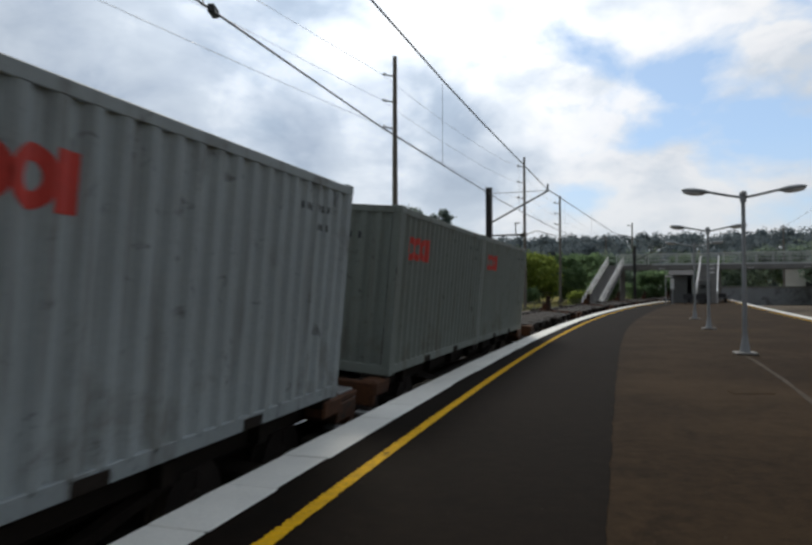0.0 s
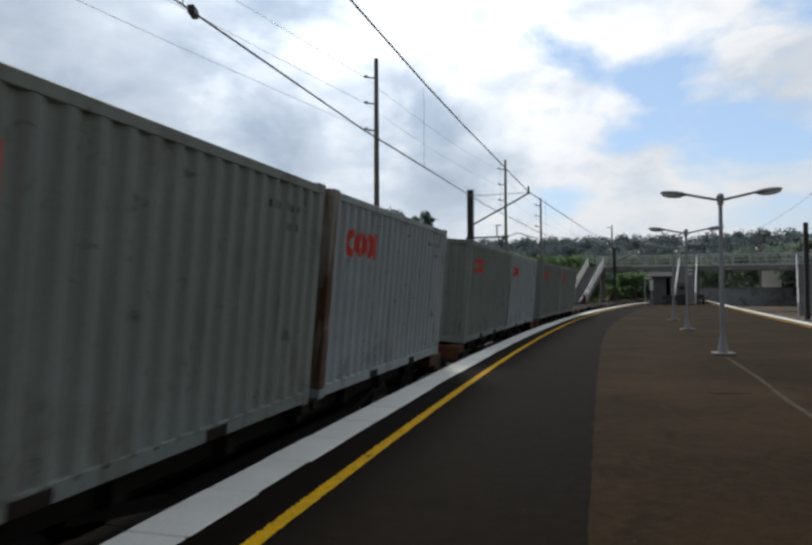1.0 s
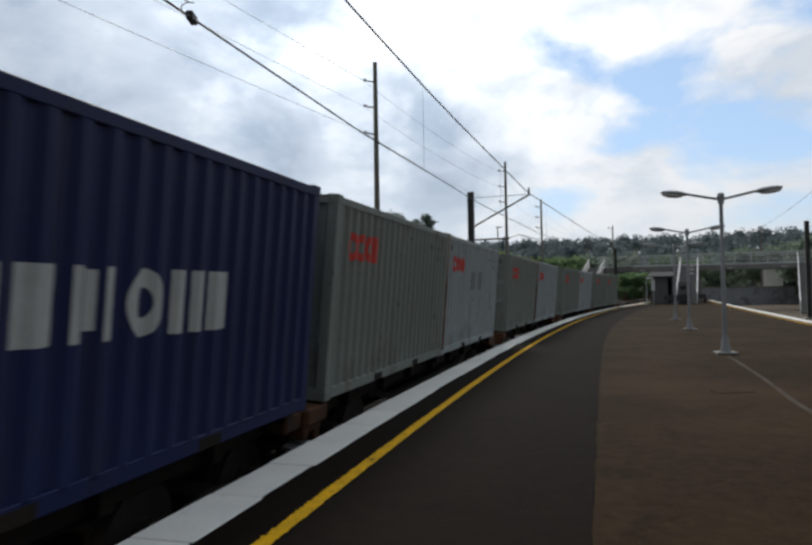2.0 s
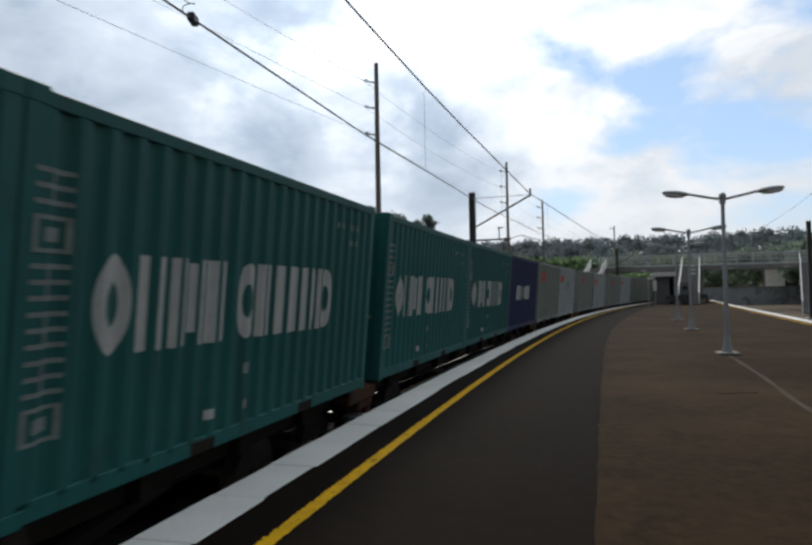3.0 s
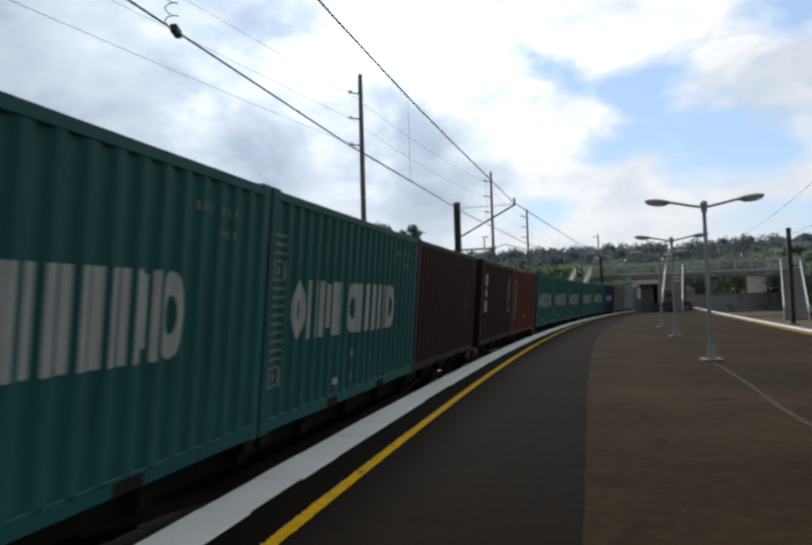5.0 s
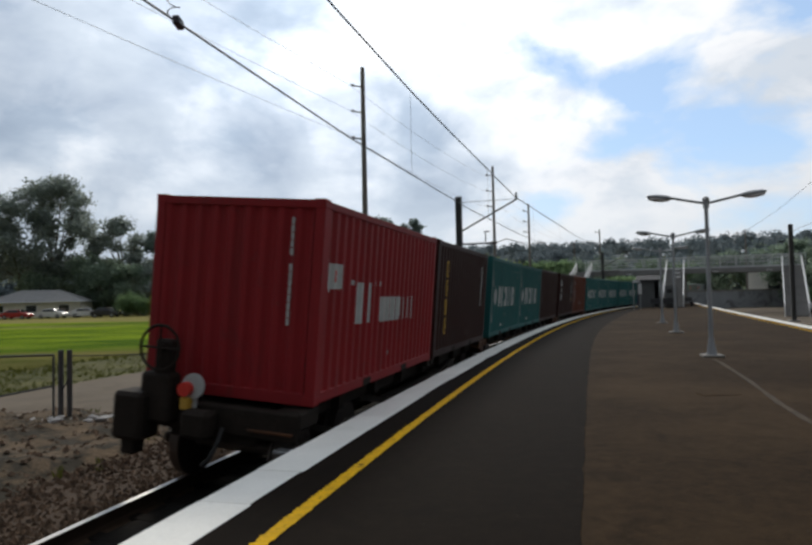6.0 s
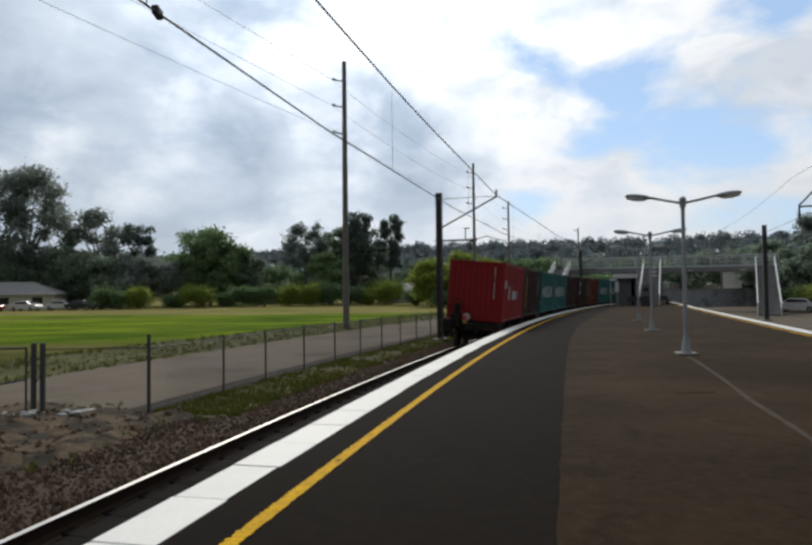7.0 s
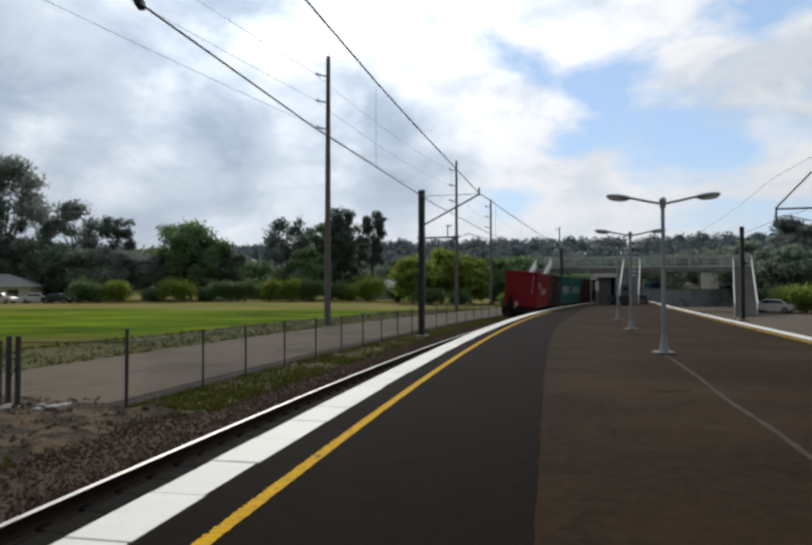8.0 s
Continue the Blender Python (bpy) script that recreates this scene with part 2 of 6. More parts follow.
M = {
    "grass": grass_ground(),
    "asphalt": tarmac("dark_asphalt", (0.0100, 0.0068, 0.0045), (0.0155, 0.0105, 0.0068), (0.0060, 0.0042, 0.0030), (0.07, 0.06, 0.05)),
    "old_asphalt": tarmac("worn_brown_asphalt", (0.034, 0.0208, 0.0102), (0.078, 0.0490, 0.0245), (0.0145, 0.0090, 0.0050), (0.11, 0.09, 0.07)),
    "pale_joint": surface("pale_patching", (0.072, 0.056, 0.042), 0.9, var=0.5, scale=3, fine=40, world_space=True, spec=0.1),
    "white_paint": surface("white_edge_paint", (0.80, 0.785, 0.73), 0.6, var=0.10, scale=1.5, fine=40, bump=0.002, world_space=True,
                           dirt=(0.50, 0.49, 0.46), dirt_at=(0.60, 0.80), dirt_scale=1.3, random_v=0.03),
    "yellow_paint": surface("yellow_line_paint", (0.69, 0.39, 0.006), 0.75, var=0.3, scale=9, fine=45, bump=0.012, world_space=True, spec=0.08,
                            dirt=(0.09, 0.05, 0.008), dirt_at=(0.60, 0.70), dirt_scale=13),
    "platform_wall": surface("platform_brick_face", (0.10, 0.085, 0.075), 0.9, var=0.4, scale=2, fine=25, bump=0.01, world_space=True),
    "concrete": surface("weathered_concrete", (0.30, 0.29, 0.27), 0.85, var=0.18, scale=0.6, fine=30, bump=0.004, world_space=True,
                        dirt=(0.2, 0.185, 0.165), dirt_at=(0.5, 0.72), dirt_scale=0.4),
    "path": surface("grey_path_asphalt", (0.142, 0.115, 0.086), 0.9, var=0.2, scale=0.5, fine=40, bump=0.004, world_space=True, spec=0.1,
                    dirt=(0.080, 0.064, 0.047), dirt_at=(0.46, 0.70), dirt_scale=0.25),
    "ballast": surface("rusty_ballast", (0.060, 0.039, 0.025), 0.95, var=0.5, scale=9, fine=40, bump=0.05, world_space=True, spec=0.2),
    "stone": surface("ballast_stone", (0.088, 0.056, 0.035), 0.95, var=0.4, scale=20, fine=90, random_v=0.5, islands=True, spec=0.2),
    "dirt": surface("bare_dirt", (0.105, 0.074, 0.045), 0.95, var=0.6, scale=2.4, fine=14, bump=0.09, world_space=True,
                    dirt=(0.030, 0.025, 0.016), dirt_at=(0.46, 0.56), dirt_scale=1.5, spec=0.15),
    "rough_grass": surface("rough_dry_grass", (0.10, 0.095, 0.035), 0.95, var=0.45, scale=0.9, fine=9, bump=0.08, world_space=True, dirt=(0.055, 0.06, 0.018), dirt_at=(0.42, 0.6), dirt_scale=0.35, spec=0.1),
    "verge": surface("weedy_verge", (0.080, 0.082, 0.028), 0.95, var=0.45, scale=1.5, fine=16, bump=0.06, world_space=True,
                     dirt=(0.085, 0.062, 0.036), dirt_at=(0.44, 0.60), dirt_scale=0.9, spec=0.15),
    "rail_head": surface("polished_rail", (0.36, 0.35, 0.34), 0.45, 1.0, var=0.1, scale=3, fine=40),
    "rail_web": surface("rusty_rail", (0.035, 0.023, 0.016), 0.9, var=0.4, scale=4, fine=40, spec=0.1),
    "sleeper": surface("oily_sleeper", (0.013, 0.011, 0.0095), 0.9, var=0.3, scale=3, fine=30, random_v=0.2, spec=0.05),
    "steel_grey": surface("galvanised_steel", (0.33, 0.335, 0.34), 0.5, 0.7, var=0.2, scale=2, fine=30),
    "mast_grey": surface("dark_mast_steel", (0.085, 0.085, 0.085), 0.7, 0.3, var=0.25, scale=2, fine=30),
    "timber_pole": surface("weathered_timber_pole", (0.19, 0.17, 0.155), 0.9, var=0.3, scale=3, fine=30, stretch=(6, 6, 0.4)),
    "lamp_paint": surface("grey_lamp_paint", (0.34, 0.355, 0.37), 0.55, 0.2, var=0.12, scale=2, fine=20, dirt=(0.2, 0.16, 0.12), dirt_at=(0.6, 0.8)),
    "lamp_glass": surface("frosted_lamp_cover", (0.75, 0.76, 0.78), 0.3, var=0.05),
    "wire": surface("cable", (0.05, 0.05, 0.055), 0.6, 0.5, var=0.1),
    "dark_band": surface("dark_fence_band", (0.032, 0.027, 0.020), 0.95, var=0.5, scale=2, fine=20, bump=0.03, world_space=True, spec=0.1),
    "wall_grey": surface("blue_grey_concrete", (0.36, 0.38, 0.40), 0.85, var=0.2, scale=0.6, fine=12, dirt=(0.15, 0.15, 0.15), dirt_at=(0.5, 0.7)),
    # cable grey lightened to imitate sky glare washing out thin wires
    "glare_pale": surface("glare_paled_cable", (0.42, 0.44, 0.46), 0.5, 0.3, var=0.1),
    "fence_wire": surface("fence_wire", (0.13, 0.13, 0.13), 0.6, 0.6, var=0.1),
    # near-black: oil plus the platform's shade put into the colour
    "oily_shaded": surface("oily_shaded_ballast", (0.012, 0.0105, 0.009), 0.95, var=0.5, scale=9, fine=40, bump=0.05, world_space=True, spec=0.1),
    "rusty_white": surface("rust_streaked_white_paint", (0.30, 0.27, 0.23), 0.8, var=0.3, scale=2, fine=20, dirt=(0.10, 0.043, 0.021), dirt_at=(0.40, 0.56), dirt_scale=1.2, stretch=(3, 3, 0.7)),
    "wagon": surface("rusty_wagon_steel", (0.095, 0.036, 0.013), 0.85, 0.1, var=0.6, scale=3, fine=30, dirt=(0.035, 0.025, 0.018), dirt_at=(0.50, 0.66), dirt_scale=2.2),
    "bogie": surface("greasy_black_steel", (0.026, 0.020, 0.016), 0.8, 0.0, var=0.4, scale=4, fine=30, spec=0.15),
    "wheel": surface("wheel_steel", (0.12, 0.10, 0.09), 0.5, 0.8, var=0.3, scale=4, fine=30),
    "bridge_rail": surface("pale_bridge_railing", (0.50, 0.52, 0.53), 0.6, 0.2, var=0.12, scale=2, fine=20),
    "bridge_deck": surface("grey_bridge_beam", (0.23, 0.225, 0.22), 0.75, var=0.2, scale=1, fine=20),
    "bridge_white": surface("white_stair_paint", (0.70, 0.70, 0.70), 0.6, var=0.1, scale=2, fine=20),
    "shelter": surface("shelter_cladding", (0.125, 0.13, 0.13), 0.7, var=0.2, scale=2, fine=20),
    "roof_dark": surface("dark_roof_sheet", (0.07, 0.07, 0.073), 0.8, var=0.2, scale=2, fine=20, spec=0.1),
    "pale_render": surface("pale_render", (0.66, 0.64, 0.58), 0.85, var=0.15, scale=1, fine=20),
    "roof_tile": surface("grey_roof_tile", (0.26, 0.255, 0.25), 0.8, var=0.2, scale=1, fine=15),
    "bark": surface("bark", (0.15, 0.125, 0.10), 0.95, var=0.4, scale=4, fine=25, stretch=(3, 3, 0.5)),
    "black": surface("black_rubber", (0.02, 0.02, 0.02), 0.7, var=0.3),
    "car_white": surface("white_car_paint", (0.70, 0.70, 0.70), 0.25, var=0.03),
    "car_dark": surface("dark_car_paint", (0.03, 0.03, 0.035), 0.25, var=0.05),
    "car_red": surface("red_car_paint", (0.40, 0.03, 0.03), 0.25, var=0.05),
    "car_glass": glass("car_glass", (0.03, 0.035, 0.04)),
    "litter": surface("pale_rubble", (0.45, 0.44, 0.42), 0.85, var=0.3, random_v=0.3),
    "logo_red": surface("red_logo_paint", (0.62, 0.05, 0.035), 0.6, var=0.15, scale=4, fine=30),
    "logo_white": surface("white_logo_paint", (0.47, 0.49, 0.48), 0.6, var=0.15, scale=4, fine=30),
    "logo_faint": surface("worn_white_paint", (0.20, 0.235, 0.23), 0.7, var=0.35, scale=7, fine=40),
    "faded_white": surface("repainted_grey_patch", (0.225, 0.25, 0.258), 0.7, var=0.10, scale=3, fine=30),
    "logo_dark": surface("dark_stencil_paint", (0.05, 0.055, 0.06), 0.7, var=0.2),
    "logo_yellow": surface("yellow_logo_paint", (0.55, 0.32, 0.04), 0.6, var=0.2),
    "signal_red": surface("red_reflector", (0.65, 0.04, 0.03), 0.35, var=0.1),
    # gum, dark and pine leaves: paler and bluer, aerial haze painted into the colour
    "leaf_gum": leafy("gum_leaves", (0.19, 0.225, 0.21), (0.38, 0.43, 0.39), 0.6),
    "leaf_dark": leafy("dark_leaves", (0.155, 0.21, 0.165), (0.32, 0.40, 0.30), 0.6),
    "leaf_mid": leafy("mid_leaves", (0.135, 0.21, 0.115), (0.26, 0.37, 0.185), 0.55),
    "leaf_light": leafy("light_leaves", (0.19, 0.25, 0.06), (0.42, 0.50, 0.13), 0.55),
    "leaf_pine": leafy("pine_needles", (0.13, 0.17, 0.165), (0.25, 0.31, 0.28), 0.6),
    # distance haze is put into this pale blue-grey leaf colour
    "leaf_far_haze": leafy("hazed_far_leaves", (0.14, 0.18, 0.20), (0.21, 0.25, 0.27), 0.5),
    "grass_blade": leafy("grass_blades", (0.062, 0.080, 0.014), (0.15, 0.155, 0.036)),
}
PAINTS = {
    "white": ((0.335, 0.375, 0.388), (0.13, 0.12, 0.10), (0.56, 0.80)),
    "cream": ((0.222, 0.250, 0.230), (0.13, 0.11, 0.085), (0.55, 0.80)),
    "green": ((0.016, 0.122, 0.118), (0.02, 0.05, 0.045), (0.6, 0.85)),
    "navy": ((0.012, 0.02, 0.085), (0.02, 0.02, 0.03), (0.6, 0.85)),
    "rust": ((0.122, 0.026, 0.0095), (0.06, 0.025, 0.018), (0.55, 0.8)),
    "brown": ((0.029, 0.0066, 0.0042), (0.024, 0.010, 0.008), (0.55, 0.8)),
    "red": ((0.265, 0.013, 0.017), (0.14, 0.02, 0.02), (0.6, 0.85)),
}
for key_, (col_, dirt_, at_) in PAINTS.items():
    M[key_] = surface(key_ + "_container_paint", col_, 0.6, var=0.12, scale=1.2, fine=25, bump=0.002, dirt=dirt_, dirt_at=at_,
                      dirt_scale=1.1, streak=0.6, random_v=0.10, scuff=0.55 if key_ in ("white", "cream") else 0.2, spec=0.28)


# ---- mesh helpers ----
def part(name, bm, material, parent=None, label=""):
    """Links a bmesh as one mesh object under a thing or a part."""
    me = bpy.data.meshes.new(name)
    bm.to_mesh(me)
    bm.free()
    me.materials.append(M[material])
    ob = new(name, me)
    ob.parent = parent
    if label:
        ob["label"] = label
    return ob


def mesh_of(name, verts, faces, material):
    me = bpy.data.meshes.new(name)
    me.from_pydata([tuple(map(float, v)) for v in verts], [], [tuple(map(int, f)) for f in faces])
    me.materials.append(M[material])
    me.update()
    return me


def box(bm, lo, hi, m=None, bevel=0.0):
    """Adds a box between two corners."""
    c = [(a + b) / 2 for a, b in zip(lo, hi)]
    d = [abs(b - a) for a, b in zip(lo, hi)]
    mat = Matrix.Translation(c) @ Matrix.Diagonal((*d, 1))
    r = bmesh.ops.create_cube(bm, size=1, matrix=(m @ mat) if m else mat)
    if bevel:
        es = list({e for v in r["verts"] for e in v.link_edges})
        bmesh.ops.bevel(bm, geom=es, offset=bevel, segments=1, affect="EDGES")
    return bm


def rod(bm, a, b, r, r2=None, seg=8):
    """Adds a round bar from a to b."""
    a, b = Vector(a), Vector(b)
    d = b - a
    q = d.to_track_quat("Z", "Y").to_matrix().to_4x4()
    bmesh.ops.create_cone(bm, cap_ends=True, segments=seg, radius1=r, radius2=r if r2 is None else r2, depth=d.length,
                          matrix=Matrix.Translation((a + b) / 2) @ q)
    return bm


def beam(bm, a, b, w, h):
    """Adds a square bar from a to b, w wide and h high."""
    a, b = Vector(a), Vector(b)
    d = b - a
    q = d.to_track_quat("Y", "Z").to_matrix().to_4x4()
    bmesh.ops.create_cube(bm, size=1, matrix=Matrix.Translation((a + b) / 2) @ q @ Matrix.Diagonal((w, d.length, h, 1)))
    return bm


def B():
    return bmesh.new()


def thing(name, label, category, m=None, group="", kind=""):
    e = new(name)
    e.empty_display_size = 0.3
    if m is not None:
        e.matrix_basis = m
    return tagged(e, label, category, group, kind)


# ---- plan: the platform edge is one arc; everything beside it runs parallel ----
EDGE_X, EDGE_Y, EDGE_H, EDGE_K = -1.7246, 4.0, 0.29312, 0.0031002
RIGHT_X, RIGHT_H, RIGHT_K = 8.848, 0.36111, 0.00047095
RAIL_Z, LAND_Z = -0.924, -1.0
TRACK = 1.7246        # track centre at the rail tops, from the platform edge
WIRE = 1.54           # overhead line, from the platform edge
CANT = 5.0            # degrees by which the curved track leans towards the platform
SPEED = 20.8


def along(s, off=0.0):
    """A point s metres along the platform edge, off metres to the track side of it."""
    h = EDGE_H + EDGE_K * s
    return (EDGE_X + (math.cos(EDGE_H) - math.cos(h)) / EDGE_K - off * math.cos(h),
            EDGE_Y + (math.sin(h) - math.sin(EDGE_H)) / EDGE_K + off * math.sin(h))


def along_right(s, off=0.0):
    """The same for the platform's other edge; off to the platform side of it."""
    h = RIGHT_H + RIGHT_K * s
    return (RIGHT_X + (math.cos(RIGHT_H) - math.cos(h)) / RIGHT_K - off * math.cos(h),
            EDGE_Y + (math.sin(h) - math.sin(RIGHT_H)) / RIGHT_K + off * math.sin(h))


def canted(across, up):
    """Offset from the platform edge and height of a point given in the leaning track's own cross-section; across to the platform side."""
    c, s = math.cos(radians(CANT)), math.sin(radians(CANT))
    return TRACK - across * c - up * s, RAIL_Z - across * s + up * c


def heading(s):
    return math.degrees(EDGE_H + EDGE_K * s)


def ribbon(name, curve, s0, s1, step, rows, material, parent=None):
    """A strip along a curve. rows: (offset, z) across it."""
    n = max(2, int(round((s1 - s0) / step)) + 1)
    vs, fs = [], []
    k = len(rows)
    for i in range(n):
        s = s0 + (s1 - s0) * i / (n - 1)
        for off, z in rows:
            x, y = curve(s, off)
            vs.append((x, y, z))
    for i in range(n - 1):
        for j in range(k - 1):
            a = i * k + j
            fs.append((a, a + 1, a + k + 1, a + k))
    ob = new(name, mesh_of(name, vs, fs, material))
    ob.parent = parent
    return ob


def structure(ob, label, category):
    return tagged(ob, label, category, kind="structure")


def smooth01(a, b, v):
    t = min(1.0, max(0.0, (v - a) / (b - a)))
    return t * t * (3 - 2 * t)


def land(x, y):
    """Height of the ground; it dips under the track bed."""
    d = math.hypot(x, y)
    z = LAND_Z + 0.5 * smooth01(72, 118, d) * (1 - smooth01(0, 30, x))
    off = math.hypot(x - EDGE_X - math.cos(EDGE_H) / EDGE_K, y - EDGE_Y + math.sin(EDGE_H) / EDGE_K) - 1 / EDGE_K
    z -= 0.55 * smooth01(-9.5, -6, off) * (1 - smooth01(6.5, 11.5, off)) * smooth01(-40, -25, y) * (1 - smooth01(105, 130, y))
    z += 23 * smooth01(190, 400, d) * (0.55 + 0.45 * smooth01(-200, 100, x)) + 1.2 * noise.noise(Vector((x / 90, y / 90, 0))) * smooth01(130, 250, d)
    return z


def build_ground():
    xs = sorted({*range(-60, 101, 5), *range(-300, 301, 25), *range(-1800, 1801, 150)})
    ys = sorted({*range(-60, 131, 5), *range(-200, 501, 25), *range(-1800, 1801, 150)})
    vs = [(x, y, land(x, y)) for y in ys for x in xs]
    w = len(xs)
    fs = [(j * w + i, j * w + i + 1, (j + 1) * w + i + 1, (j + 1) * w + i) for j in range(len(ys) - 1) for i in range(w - 1)]
    ob = new("ground", mesh_of("ground", vs, fs, "grass"))
    for p in ob.data.polygons:
        p.use_smooth = True
    structure(ob, "mown green and straw-yellow grass field", "ground")


build_ground()

# ---- platform ----
END = 84.0


def seam(s):
    return -2.78 - 0.05 * math.sin(s / 5)


def build_platform():
    body = thing("platform", "curved island platform with dark and worn brown asphalt", "platform", kind="structure")
    # surfaces: old asphalt across, new dark asphalt along the edge
    n = 75
    vs, fs = [], []
    for i in range(n):
        s = -16 + (END + 16) * i / (n - 1)
        a, b = Vector(along(s, -0.45)), Vector(along_right(s * 1.0, 0.45))
        for k in range(9):
            q = a.lerp(b, k / 8)
            vs.append((q.x, q.y, 0.0))
    for i in range(n - 1):
        for k in range(8):
            a = i * 9 + k
            fs.append((a, a + 1, a + 10, a + 9))
    ob = new("worn_surface", mesh_of("worn_surface", vs, fs, "old_asphalt"))
    ob.parent = body
    vs, fs = [], []
    rng = random.Random(4)
    s, i = -16.0, 0
    while s <= END:
        j = rng.uniform(-0.012, 0.012)
        for off in (-0.43, -1.2, -2.1, seam(s) + j):
            vs.append((*along(s, off), 0.006))
        s += 0.2
        i += 1
    for r in range(i - 1):
        for k in range(3):
            a = r * 4 + k
            fs.append((a, a + 1, a + 5, a + 4))
    ob = new("dark_surface", mesh_of("dark_surface", vs, fs, "asphalt"))
    ob.parent = body
    # pale joint in the old asphalt, running from the lamp towards the viewer
    pts = [(7.35, 14.4), (7.1, 13.6), (6.1, 10.8), (5.25, 8.6), (4.9, 7.55), (4.6, 6.65), (4.2, 5.6), (3.6, 3.9), (2.9, 1.5)]
    vs, fs = [], []
    for q in range(81):
        f = q / 80 * (len(pts) - 1)
        a = min(int(f), len(pts) - 2)
        p = Vector(pts[a]).lerp(Vector(pts[a + 1]), f - a)
        w = 0.045 + 0.006 * math.sin(q * 0.7) + rng.uniform(-0.008, 0.008)
        vs += [(p.x - w * 0.9, p.y, 0.005), (p.x + w * 0.9, p.y, 0.005)]
        if q:
            fs.append((2 * q - 2, 2 * q - 1, 2 * q + 1, 2 * q))
    ob = new("patched_joint", mesh_of("patched_joint", vs, fs, "pale_joint"))
    ob.parent = body
    # pit cover in the surface
    bm = B()
    box(bm, (4.62, 9.35, -0.02), (5.17, 9.6, 0.008), bevel=0.003)
    part("pit_cover", bm, "old_asphalt", body)
    # faces under the edges
    ribbon("track_face", along, -16, END, 2, [(-0.32, -0.14), (-0.34, -1.45)], "platform_wall", body)
    ribbon("far_face", along_right, -16, END, 2, [(0.32, -0.14), (0.34, -1.2)], "platform_wall", body)
    structure(body, "", "")
    # yellow warning line with ragged edges, on both sides
    for curve, off0, name in ((along, -0.88, "yellow_line"), (along_right, 0.75, "far_yellow_line")):
        vs, fs = [], []
        k = 0
        s = -16.0
        while s < END - 2:
            w = rng.uniform(-0.007, 0.007) + (0.004 if k % 2 else -0.004)
            z = 0.011 + (0.004 if k % 2 else 0.0)
            vs += [(*curve(s, off0 - 0.055 - w), z), (*curve(s, off0 + 0.055 + w + rng.uniform(-0.006, 0.006)), z)]
            if k:
                fs.append((2 * k - 2, 2 * k - 1, 2 * k + 1, 2 * k))
            s += 0.035
            k += 1
        ob = new("line", mesh_of(name, vs, fs, "yellow_paint"))
        ob.parent = body
    return body


platform = build_platform()

# ---- near track: ballast, sleepers, rails ----
ballast = ribbon("ballast", along, -30, 160, 1.5, [(-0.5, -1.33), (2.25, -1.13), (2.45, -1.03), (2.9, -0.965), (3.4, -0.955), (4.6, -0.98), (5.4, -1.08)], "ballast")
structure(ballast, "rust-stained crushed stone ballast under the track", "ballast")
# dark sheet from platform to rails, oil and painted shade in one colour
oily_shaded = ribbon("track_bed", along, -30, 160, 1.5, [canted(1.75, -0.19), canted(1.2, -0.178), canted(0.0, -0.172), canted(-0.55, -0.175), canted(-0.66, -0.20)], "oily_shaded")
structure(oily_shaded, "oily ballast between the rails, darkened with painted shade", "ballast")
verge = ribbon("verge", along, 8.7, 110, 1.0, [(3.4, -1.0), (3.9, -0.955), (4.4, -0.94), (5.2, -0.94), (5.75, -0.955)], "verge")
structure(verge, "weedy grass verge between the track and the fence", "verge")
def dirt_height(x, y):
    h = 0.06 + 0.15 * noise.noise(Vector((x * 0.8, y * 0.8, 0))) + 0.09 * noise.noise(Vector((x * 2.2, y * 2.2, 3)))
    return max(-0.02, h) + 0.04 * noise.noise(Vector((x * 5.5, y * 5.5, 7)))


dirt_patch = ribbon("dirt_ground", along, -25, 8.9, 0.2, [(4.0 + 0.25 * i, -1.06 + 0.14 * min(1.0, i / 4)) for i in range(49)], "dirt")
for v_ in dirt_patch.data.vertices:
    v_.co.z += dirt_height(v_.co.x, v_.co.y) * min(1.0, (v_.index % 49) / 4)
for p_ in dirt_patch.data.polygons:
    p_.use_smooth = True
structure(dirt_patch, "bare trampled dirt beside the track", "ground")
# low uneven dark band between the verge and the path
foot_band = ribbon("soil_band", along, 8.7, 110, 0.5, [(5.58, -1.0), (5.70, -0.925), (5.9, -0.91), (6.3, -0.93), (6.42, -0.95)], "dark_band")
for v_ in foot_band.data.vertices:
    v_.co.z += 0.02 * noise.noise(Vector((v_.co.x * 3, v_.co.y * 3, 4)))
structure(foot_band, "dark band along the foot of the fence", "verge")
path = ribbon("path", along, 8.6, 120, 1.2, [(5.85, -0.945), (8.0, -0.945), (10.5, -0.945), (12.8, -0.945)], "path")
rough = ribbon("rough_verge", along, 6, 100, 1.5, [(12.6, -0.975), (14.5, -0.945), (17.5, -0.95), (19.5, -1.01)], "rough_grass")
for v_ in rough.data.vertices:
    v_.co.z += 0.07 * noise.noise(Vector((v_.co.x * 0.7, v_.co.y * 0.7, 9)))
structure(rough, "strip of rough dry grass beside the path", "verge")
structure(path, "grey asphalt path behind the wire fence", "path")


